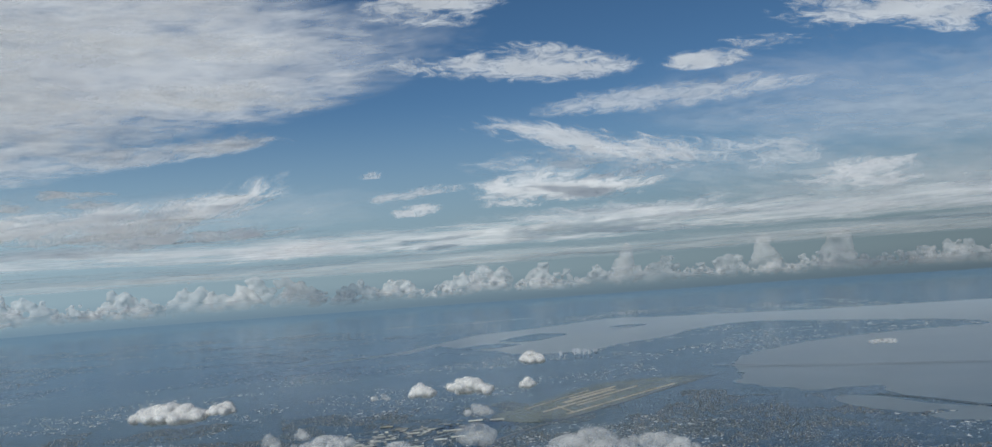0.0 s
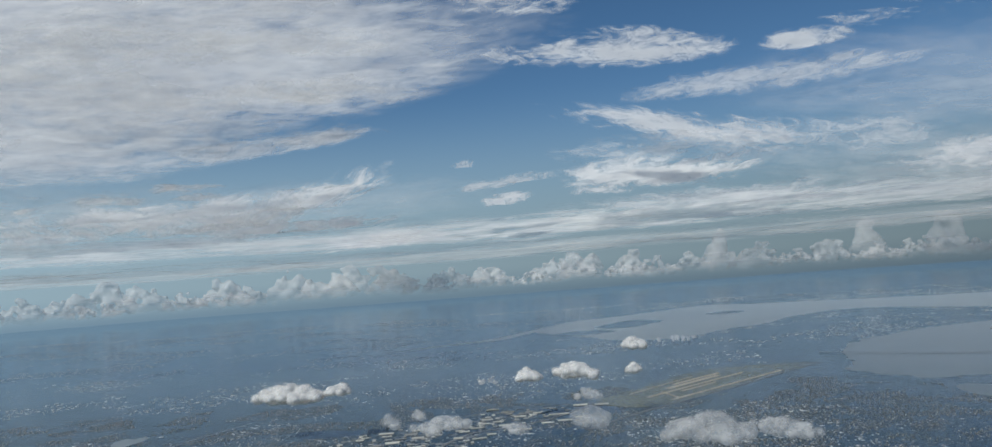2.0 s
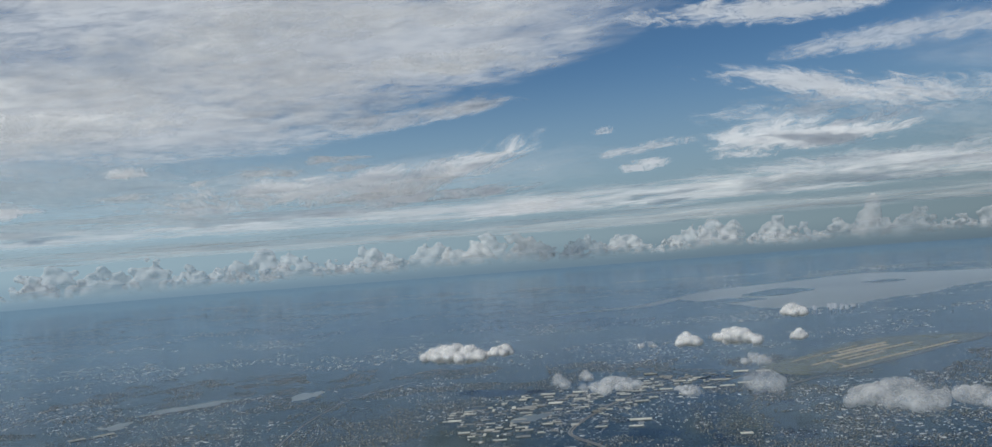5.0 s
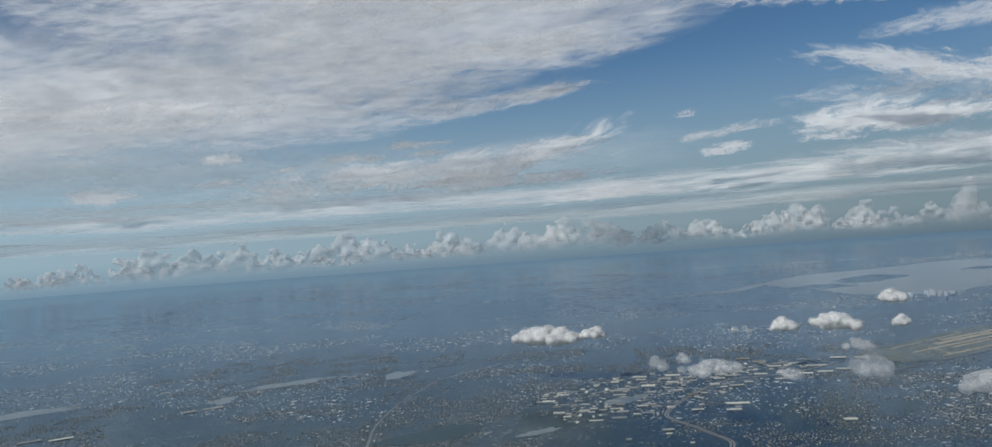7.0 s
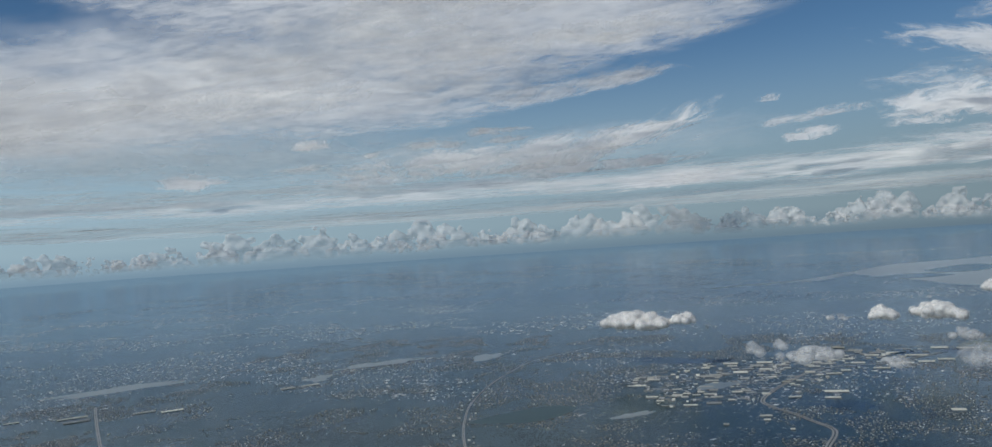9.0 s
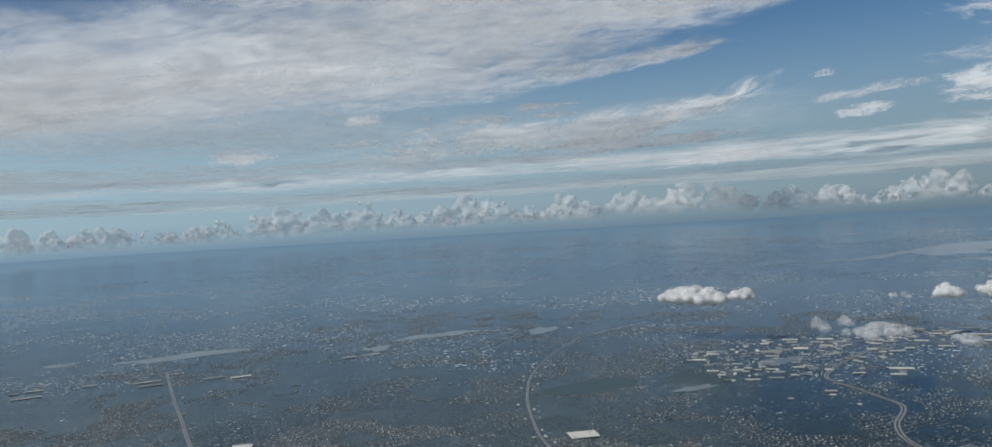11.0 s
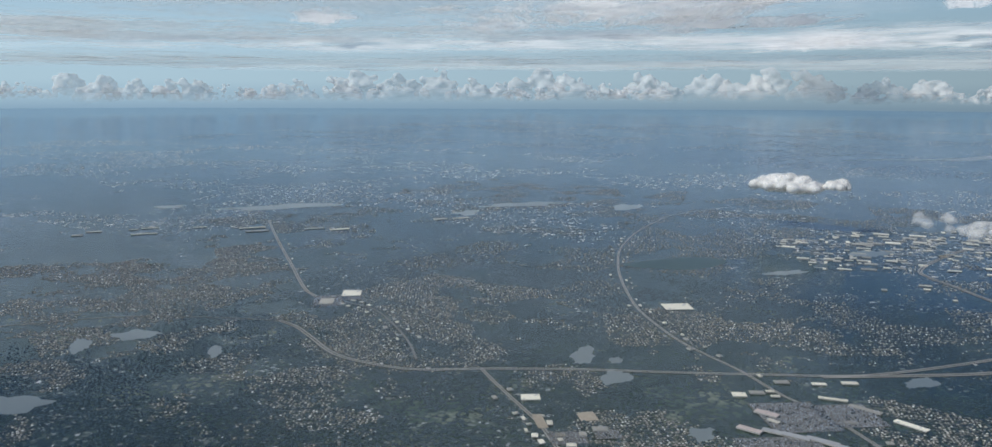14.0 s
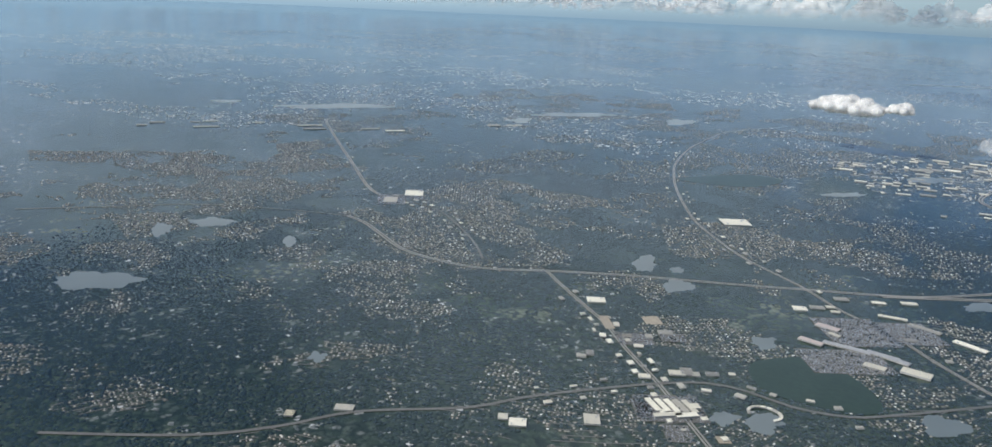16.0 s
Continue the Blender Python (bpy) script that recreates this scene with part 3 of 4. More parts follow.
def districts():
    """Streets of houses, district by district, each with a direction and a density of its own."""
    r = np.random.RandomState(12)
    seeds = [(x + r.uniform(-16, 16), y + r.uniform(-16, 16)) for x in np.arange(-640, 300, 38) for y in np.arange(-60, 800, 38)]
    seeds = np.array(seeds)
    dense = r.beta(0.4, 0.5, len(seeds))
    for cx, cy, reach, fill in DENSE:
        dense[np.hypot(seeds[:, 0] - cx, seeds[:, 1] - cy) < reach] = fill
    angle = radians(38) + r.normal(0, 0.35, len(seeds))
    v, f = [], []
    for i, (cx, cy) in enumerate(seeds):
        near = seeds[np.hypot(seeds[:, 0] - cx, seeds[:, 1] - cy) < 120]
        pitch, lot = (3.3, 1.45) if cy < 330 else (4.2, 2.2)
        c, s = math.cos(angle[i]), math.sin(angle[i])
        bend = r.uniform(-.012, .012)
        for row in range(-14, 15):
            run = []
            for k in range(-34, 35):
                a, b = k * lot, row * pitch
                b += bend * a * a * 0.6
                x, y = cx + a * c - b * s, cy + a * s + b * c
                if abs(a) > 44 or abs(b) > 44:
                    continue
                own = np.hypot(near[:, 0] - x, near[:, 1] - y)
                ok = abs(own.min() - math.hypot(cx - x, cy - y)) < 1e-6
                gap = noise.noise(Vector((x * .045, y * .045, 9))) + .5 * noise.noise(Vector((x * .13, y * .13, 3)))
                want = dense[i]
                if ok and -440 < x < -70 and y < 440:
                    wob = 4 * noise.noise(Vector((x * .12, y * .12, 1)))
                    zone = next((q[3] for q in ZONES if math.hypot(x - q[0], y - q[1]) < q[2] + wob), None)
                    want = want if zone is None else zone
                share = (want * 1.2 - (0.60 if cy < 330 else 0.56) - gap) / 0.6
                ok = ok and share > 0
                if ok:
                    run.append(warp(x, y, 3.0))
                    for side in (-1, 1):
                        if r.rand() < min(0.72, 0.12 + share * 0.75):
                            loose = 0.35 if cy < 330 else 0.9
                            q = (x - s * side * .85 + r.uniform(-loose, loose), y + c * side * .85 + r.uniform(-loose, loose))
                            house_at.append((*warp(*q, 3.0), angle[i] + r.uniform(-.2, .2) + (math.pi / 2 if r.rand() < .35 else 0)))
                if (not ok or k == 34) and run:
                    if len(run) > 3 and cy < 420:
                        for m, p in enumerate(run):
                            v += [(p[0] + s * .2, p[1] - c * .2, 0.11), (p[0] - s * .2, p[1] + c * .2, 0.11)]
                            if m:
                                e = len(v) - 4
                                f.append((e + 1, e, e + 2, e + 3))
                    run = []
    tagged(new("street_network", mesh_of("street_network", v, f, STREET)), "narrow grey residential streets", "streets", kind="structure")


DENSE = [(-337, 212, 34, 1.0), (-288, 520, 60, 0.8), (-186, 180, 16, 1.0), (-165, 330, 34, 0.8), (-145, 175, 14, 0.0), (-225, 200, 18, 0.1), (-200, 130, 22, 0.75), (-255, 70, 34, 0.7), (-100, 300, 30, 0.15), (180, 660, 90, 0.85)]
# blocks of houses and patches of wood between them: centre, reach, share built over
ZONES = [(-361, 239, 20, 1.0), (-318, 232, 19, 1.0), (-312, 270, 14, 0.9), (-316, 144, 23, 0.85), (-364, 132, 16, 0.5), (-280, 122, 16, 0.7), (-234, 208, 18, 0.75),
    (-188, 182, 13, 0.95), (-210, 121, 11, 0.6), (-163, 331, 30, 0.85), (-210, 267, 12, 0.5), (-112, 159, 15, 0.5), (-211, 411, 25, 0.6),
    (-239, 150, 18, 0), (-201, 211, 24, 0.02), (-165, 201, 10, 0), (-120, 275, 17, 0.05), (-304, 77, 19, 0.1), (-273, 179, 19, 0.03),
    (-260, 61, 24, 0.28), (-238, 91, 17, 0.2), (-254, 250, 19, 0.08), (-185, 266, 15, 0.1), (-132, 137, 11, 0.1), (-205, 79, 12, 0.4)]
districts()


# ---- shops, works and car parks: centre, width, depth, turn ----
def car_park(name, x, y, w, d, a, mat, label, cars=True):
    base = tagged(new(name), label, "car park" if cars else "building site", kind="")
    part("surface", mesh_of("surface", [(-w / 2, -d / 2, 0.17), (w / 2, -d / 2, 0.17), (w / 2, d / 2, 0.17), (-w / 2, d / 2, 0.17)], [(0, 1, 2, 3)], mat), base)
    if cars:
        r = np.random.RandomState(int(abs(x * 7 + y)))
        gx, gy = np.meshgrid(np.arange(-w / 2 + .4, w / 2 - .4, 0.21), np.arange(-d / 2 + .5, d / 2 - .4, 0.75))
        gx, gy = gx.ravel(), gy.ravel()
        ok = r.rand(gx.size) < 0.5
        gx, gy = gx[ok], gy[ok]
        k = len(gx)
        if k:
            cv, cf = box_arrays(-.5, .5, -.5, .5, 0, 1)
            ct = np.array([q for f in cf for q in ((f[0], f[1], f[2]), (f[0], f[2], f[3]))])
            v, t = repeat(np.array(cv), ct, gx, gy, np.full(k, .18), np.full(k, .13), np.full(k, .3), np.full(k, .1), r.uniform(-.05, .05, k))
            tagged(part("parked_car", mesh_from_arrays("parked_car", v, t, CARS), base, "rows of tiny parked cars"), kind="stuff")
        m = max(2, int(w * d * 0.12))
        v, t = repeat(CROWN_V, CROWN_T, r.uniform(-.48, .48, m) * w, r.uniform(-.46, .46, m) * d, np.full(m, .17), r.uniform(.25, .5, m), r.uniform(.25, .5, m), r.uniform(.3, .5, m), r.uniform(0, 6, m))
        tagged(part("small_tree", mesh_from_arrays("small_tree", v, t, TREES), base, "small dark trees between the bays"), kind="stuff")
    base.matrix_basis = pose(x, y, 0.02, 0, 0, a)
    taken.append((x, y, 0.45 * min(w, d)))
    if w > 1.6 * d:
        c, s = math.cos(radians(a)), math.sin(radians(a))
        for o in (-.3, .3):
            taken.append((x + o * w * c, y + o * w * s, 0.45 * d))


def flat_block(x, y, w, d, a, label, category, group):
    ob = put_building(1, x, y, a, w / 5, d / 3)
    return tagged(ob, label, category, group)


WORKS = [(-239, 583, 7.4, 6.4, 9), (-229, 576, 7.7, 6.2, 9), (-232, 552, 10.3, 7.8, 10), (-197, 521, 7.7, 8.5, 11), (-192, 528, 6.0, 5.2, 11),
    (-191, 517, 5.5, 5.0, 11), (-176, 528, 9.7, 5.1, 11), (-170, 520, 8.7, 4.9, 11), (-190, 593, 11.8, 8.4, 9), (-183, 595, 7.0, 6.3, 9),
    (-179, 604, 7.1, 6.4, 8), (-169, 612, 11.8, 10.9, 8), (-183, 651, 13.1, 9.8, 7), (-199, 629, 7.0, 9.4, 8), (-161, 643, 11.2, 9.5, 7),
    (-157, 658, 13.3, 9.8, 7), (-152, 627, 10.4, 11.2, 8), (-211, 615, 5.0, 6.9, 8), (-132, 577, 5.6, 5.7, 9), (-129, 586, 6.5, 3.9, 9)]
WORKS += [(-132, 577, 5.6, 5.7, 9), (-129, 586, 6.5, 3.9, 9), (-127, 569, 3.8, 3.7, 10), (-123, 583, 5.5, 5.7, 9), (-122, 646, 7.9, 6.9, 7),
    (-118, 658, 10.4, 7.2, 7), (-119, 617, 8.0, 8.5, 8), (-137, 634, 6.1, 6.8, 7), (-97, 547, 16.7, 8.3, 11), (-98, 527, 10.6, 4.7, 11),
    (-151, 445, 3.5, 4.9, 14), (-132, 470, 7.9, 3.9, 13), (-130, 460, 4.2, 3.8, 13), (-114, 440, 2.7, 3.4, 14), (-112, 590, 3.4, 3.9, 9),
    (-142, 647, 11.9, 4.7, 7), (-218, 598, 3.9, 6.6, 8), (-140, 534, 6.1, 8.3, 11), (-106, 738, 12.9, 8.8, 4), (-91, 722, 12.4, 11.1, 5)]
WORKS += [(-106, 738, 12.9, 8.8, 4), (-91, 722, 12.4, 11.1, 5), (-78, 697, 11.8, 7.7, 5), (-62, 710, 11.8, 7.9, 5), (-45, 698, 18.1, 7.6, 5),
    (-105, 690, 9.7, 7.7, 6), (-87, 660, 11.3, 7.0, 7), (-70, 638, 12.9, 6.5, 7), (-54, 661, 8.7, 6.9, 7), (-39, 668, 12.9, 7.0, 7),
    (-25, 680, 12.9, 7.1, 6), (-8, 736, 13.7, 11.0, 4), (-27, 738, 14.0, 8.4, 4), (-29, 502, 8.2, 6.7, 12)]
FAR_WORKS = [(-711, 280, 8.1, 7.8, 55), (-699, 321, 7.5, 4.1, 55), (-695, 333, 12.7, 4.2, 55), (-674, 314, 19.5, 5.8, 55), (-627, 383, 21.0, 6.1, 55),
    (-611, 374, 18.0, 7.7, 54), (-582, 410, 16.0, 7.9, 54), (-562, 419, 16.0, 7.8, 54), (-526, 510, 11.9, 11.2, 55), (-514, 525, 15.1, 6.8, 55),
    (-716, 297, 12.2, 6.1, 55), (-665, 360, 10.4, 4.1, 55)]
STRIPS = [(-140, 245, 10.3, 2.0, 12), (-128, 241, 11.7, 2.4, -13), (-112, 234, 11.4, 2.8, -18), (-130, 225, 4.4, 2.3, 30), (-116, 214, 2.3, 1.8, 29),
    (-171, 230, 5.2, 4.1, 30), (-166, 236, 5.6, 3.0, 30), (-162, 240, 3.4, 2.3, 30), (-159, 236, 3.4, 1.9, 30), (-161, 253, 5.8, 3.3, 31),
    (-148, 259, 5.5, 2.4, 30), (-138, 267, 6.3, 2.9, 30)]
SHOPS = [(-184, 143, 5.2, 3.2, 33), (-182, 146, 3.8, 4.9, 33), (-179, 146, 2.7, 2.8, 33), (-191, 134, 3.7, 2.7, 33), (-213, 138, 2.6, 3.5, 33),
    (-236, 183, 7.1, 5.4, 35), (-218, 166, 2.1, 3.6, 34), (-204, 164, 2.5, 2.9, 34), (-201, 171, 5.1, 3.5, 34), (-210, 84, 2.7, 3.0, 33),
    (-205, 84, 4.8, 4.1, 33), (-190, 99, 4.5, 5.5, 33), (-238, 340, 14.7, 11.9, 37), (-402, 243, 7.4, 11.1, 38), (-403, 264, 10.3, 11.9, 38),
    (-217, 154, 2.3, 2.9, 34), (-214, 134, 3.2, 2.1, 33), (-203, 154, 3.3, 2.3, 34), (-210, 159, 3.4, 2.9, 34), (-256, 47, 2.6, 3.0, 33)]
SHOPS += [(-210, 159, 3.4, 2.9, 34), (-256, 47, 2.6, 3.0, 33), (-247, 59, 5.3, 3.1, 33), (-175, 150, 4.2, 2.0, 33), (-170, 154, 2.1, 1.6, 33),
    (-137, 153, 2.3, 1.8, 33)]
MALL = [(-158, 199, 8.7, 3.0, -7), (-157, 217, 8.7, 3.4, -7), (-153, 211, 4.7, 2.2, -16), (-150, 202, 9.2, 2.6, 1), (-143, 202, 9.1, 3.2, -2),
    (-135, 203, 10.7, 3.0, -4), (-130, 202, 8.0, 2.6, -12), (-135, 191, 7.1, 3.4, -1), (-123, 195, 9.3, 4.6, -2)]
LOTS = [(-148, 220, 24.6, 27.0, 38), (-132, 232, 20.6, 20.9, 38), (-144, 190, 28.6, 19.5, 37), (-182, 115, 6.0, 11.9, 37), (-168, 108, 7.8, 9.4, 36),
    (-197, 169, 9.4, 7.3, 38), (-207, 159, 12.5, 10.2, 38), (-402, 263, 11.0, 25.2, 42), (-403, 245, 16.0, 23.8, 42), (-176, 120, 19.8, 16.3, 37)]
SOIL = [(-210, 179, 6.5, 8.0, 42), (-157, 113, 3.5, 3.7, 40), (-222, 166, 3.6, 12.2, 42)]
for x, y, w, d, a in WORKS:
    flat_block(x, y, 0.9 * w, 0.62 * d, a, "long white flat-roofed warehouse in an industrial estate", "warehouse", "warehouses")
for x, y, w, d, a in FAR_WORKS:
    flat_block(x, y, w, 0.6 * d, a, "far pale flat-roofed shed beside the woods", "warehouse", "warehouses")
for x, y, w, d, a in STRIPS:
    flat_block(x, y, w, d, a, "white flat-roofed retail strip beside a car park", "shop", "retail strips")
for x, y, w, d, a in SHOPS:
    flat_block(x, y, w, d, a, "pale flat-roofed shop beside an arterial road", "shop", "roadside shops")
row = random.Random(5)
for line, first, last, gap in ((ROAD_C, (-252, 186), (-150, 99), 4.6), (ROAD_D, (-212, 98), (-122, 161), 6.5), (ROAD_W2, (-396, 248), (-318, 211), 6.0), (ROAD_E, (-352, 546), (-138, 228), 7.0), (ROAD_W, (-570, 359), (-398, 248), 14.0)):
    step = 0.0
    for p, q in zip(line, line[1:]):
        seg = math.hypot(q[0] - p[0], q[1] - p[1])
        step += seg
        if not (min(first[0], last[0]) < p[0] < max(first[0], last[0])) or step < gap:
            continue
        step = 0.0
        ux, uy = (q[0] - p[0]) / seg, (q[1] - p[1]) / seg
        for hand in (-1, 1):
            w, d, off = row.uniform(1.2, 3.4), row.uniform(0.9, 2.0), hand * row.uniform(2.4, 6.5)
            x, y = p[0] - uy * off, p[1] + ux * off
            if row.random() < (0.75 if gap < 7 else 0.35) and not any(math.hypot(x - b[0], y - b[1]) < b[2] + 1.6 for b in taken):
                flat_block(x, y, w, d, math.degrees(math.atan2(uy, ux)), "pale flat-roofed shop beside an arterial road", "shop", "roadside shops")
for x, y, w, d, a in LOTS:
    car_park("car_park", x, y, w, d, a, LOT, "grey asphalt car park with rows of cars and small trees")
for x, y, w, d, a in SOIL:
    car_park("building_site", x, y, w, d, a, SANDY, "bare sandy building site beside the road", False)


def shopping_mall():
    base = tagged(new("shopping_mall"), "sprawling flat-roofed shopping mall with white anchor stores", "mall")
    cx, cy = MALL[4][:2]
    for i, (x, y, w, d, a) in enumerate(MALL):
        h = 0.55 if i in (0, 7, 8) else 0.42
        roof = (FLAT_ROOF if i in (2, 7, 8) else PINK if i in (0, 1) else PLANT)
        blk = part("store_block", mesh_of("store_block", *box_arrays(-w / 2, w / 2, -d / 2, d / 2, 0, h + 0.02 * i), WALL), base)
        blk.matrix_basis = pose(x - cx, y - cy, 0.2, 0, 0, a)
        part("roof", mesh_of("roof", *box_arrays(-w / 2 + .08, w / 2 - .08, -d / 2 + .08, d / 2 - .08, h + 0.02 * i, h + 0.02 * i + 0.06), roof), blk)
        rr = random.Random(i)
        for _ in range(5):
            ux, uy = rr.uniform(-.4, .4) * w, rr.uniform(-.4, .4) * d
            part("roof_unit", mesh_of("roof_unit", *box_arrays(ux - .12, ux + .12, uy - .18, uy + .18, h + .02 * i + .06, h + .02 * i + .26), PLANT), blk)
        taken.append((x, y, max(w, d) / 2))
    base.matrix_basis = pose(cx, cy, 0, 0, 0, 0)


def school():
    base = tagged(new("school"), "white school of parallel long roofs", "school")
    for i in range(5):
        wing = part("wing", mesh_of("wing", *box_arrays(-2.9, 2.9, -0.62, 0.62, 0, 0.55), WALL), base)
        wing.matrix_basis = pose(-3.6 + i * 2.05, 2.2 - i * 0.25, 0.2, 0, 0, -78)
        part("roof", mesh_of("roof", *box_arrays(-3.0, 3.0, -0.68, 0.68, 0.55, 0.63), FLAT_ROOF), wing)
    for x, y, w, d in ((-1.6, -2.6, 6.4, 1.5), (2.6, -2.9, 5.0, 1.7), (5.6, 1.0, 2.2, 2.2)):
        hall = part("hall", mesh_of("hall", *box_arrays(-w / 2, w / 2, -d / 2, d / 2, 0, 0.7), WALL), base)
        hall.matrix_basis = pose(x, y, 0.2, 0, 0, 6)
        part("roof", mesh_of("roof", *box_arrays(-w / 2 - .05, w / 2 + .05, -d / 2 - .05, d / 2 + .05, 0.7, 0.78), FLAT_ROOF), hall)
    base.matrix_basis = pose(SCHOOL[0], SCHOOL[1], 0, 0, 0, SCHOOL[2]) @ Matrix.Diagonal((1.3, 1.3, 1, 1))
    taken.append((SCHOOL[0], SCHOOL[1], 8))


def horseshoe_flats():
    for k in range(11):
        a = radians(-30 + k * 24)
        x, y = COURT[0] + 4.6 * math.cos(a), COURT[1] + 4.0 * math.sin(a)
        flat_block(x, y, 1.7, 0.9, math.degrees(a) + 90, "white apartment block round a pond", "apartments", "apartments round the pond")


SCHOOL, COURT = (-175, 119, 41), (-153, 135)
shopping_mall()
school()
horseshoe_flats()

H = np.array(house_at)
keep = np.ones(len(H), bool)
for line in MAIN_ROADS:
    keep &= ~near_line(H[:, 0], H[:, 1], line, 2.2)
OPEN = [[(q.co.x, q.co.y) for q in o.data.vertices] for o in bpy.data.objects if o.name.split(".")[0] in ("meadow", "airfield", "apron")]
for pts in LAKE_LINES + OPEN + [BAY_LINE, LAGOON, INDUSTRY]:
    keep &= ~inside(H[:, 0], H[:, 1], pts)
for a, b, r in taken:
    keep &= np.hypot(H[:, 0] - a, H[:, 1] - b) > r + 1.5
H = H[keep]
hr = np.random.RandomState(4)
nh = len(H)
v, t = repeat(HOUSE_V, HOUSE_T, H[:, 0], H[:, 1], np.full(nh, 0.05), hr.uniform(.5, .9, nh), hr.uniform(.36, .55, nh), hr.uniform(.25, .38, nh), H[:, 2])
tagged(new("house", mesh_from_arrays("house", v, t, HOUSES)), "suburban hip-roofed houses in rows among trees", "houses", kind="stuff")

lawn_v = np.array([(-.5, -.5, 0), (.5, -.5, 0), (.5, .5, 0), (-.5, .5, 0)])
v, t = repeat(lawn_v, np.array([(0, 1, 2), (0, 2, 3)]), H[:, 0], H[:, 1], hr.uniform(.03, .07, nh), hr.uniform(1.1, 1.7, nh), hr.uniform(1.1, 1.6, nh), np.ones(nh), H[:, 2])
tagged(new("front_yard", mesh_from_arrays("front_yard", v, t, YARD)), "dry pale lawns and driveways round the houses", "lawns", kind="stuff")

ny = len(YARDS)
turn = radians(12) + yr.normal(0, .04, ny)
wide = yr.uniform(2.0, 9.0, ny)
v, t = repeat(lawn_v, np.array([(0, 1, 2), (0, 2, 3)]), YARDS[:, 0], YARDS[:, 1], yr.uniform(.05, .09, ny), wide, wide * yr.uniform(.3, .8, ny), np.ones(ny), turn)
tagged(new("paved_yard", mesh_from_arrays("paved_yard", v, t, PAVED)), "pale concrete yards between the warehouses", "yards", kind="stuff")

# scattered far roofs
fr = np.random.RandomState(8)
n = 150000
fx, fy = fr.uniform(-1900, 1000, n), 300 + 2300 * fr.rand(n) ** 1.6
clump = np.array([noise.noise(Vector((x * 0.006, y * 0.006, 5))) + 0.6 * noise.noise(Vector((x * 0.025, y * 0.025, 8))) for x, y in zip(fx, fy)])
ok = (clump > 0.06 + fr.uniform(-.1, .16, n)) & ((fy > 480) | (fx < -520)) & ~((fx > -60) & (fx < 250) & (fy > 680) & (fy < 960) & (clump < 0.4))
for pts in LAKE_LINES + [BAY_LINE, LAGOON, RIVER]:
    ok &= ~inside(fx, fy, pts)
fx, fy = fx[ok], fy[ok]
n = len(fx)
size = fr.uniform(0.8, 1.5, n) * (0.7 + fy / 1300) * np.where(fr.rand(n) < 0.1, 2.4, 1.0)
CUBE_V, CUBE_F = box_arrays(-.5, .5, -.5, .5, 0, 1)
CUBE_T = np.array([q for f in CUBE_F if any(CUBE_V[i][2] > 0 for i in f) for q in ((f[0], f[1], f[2]), (f[0], f[2], f[3]))])
v, t = repeat(np.array(CUBE_V), CUBE_T, fx, fy, np.zeros(n), size, size * fr.uniform(.4, .8, n), fr.uniform(.10, .16, n), fr.uniform(0, .3, n) + np.where(fr.rand(n) < .5, 0, 1.57))
tagged(new("distant_buildings", mesh_from_arrays("distant_buildings", v, t, FAR_ROOFS)), "pale flat roofs scattered over the far suburbs", "buildings", kind="stuff")

# downtown towers on the far shore
tr = random.Random(21)
for k in range(14):
    w, h = tr.uniform(2, 3.6), tr.uniform(3, 9)
    base = tagged(new("office_tower"), "tall grey downtown office tower", "tower", "downtown towers")
    part("shaft", mesh_of("shaft", *box_arrays(-w / 2, w / 2, -w / 2, w / 2, 0, h), GLASSY), base)
    part("crown", mesh_of("crown", *box_arrays(-w / 3, w / 3, -w / 3, w / 3, h, h + 0.8), PLANT), base)
    base.matrix_basis = pose(121 + tr.uniform(-30, 32), 1318 + tr.uniform(-45, 0), 0.1, 0, 0, tr.uniform(0, 40))

# ---- trees ----


a5 = np.arange(5) * math.tau / 5
TUFT_V = np.concatenate([np.stack([np.cos(a5), np.sin(a5), np.zeros(5)], -1), [(0.1, 0, 1)]])
TUFT_T = np.array([(k, (k + 1) % 5, 5) for k in range(5)])


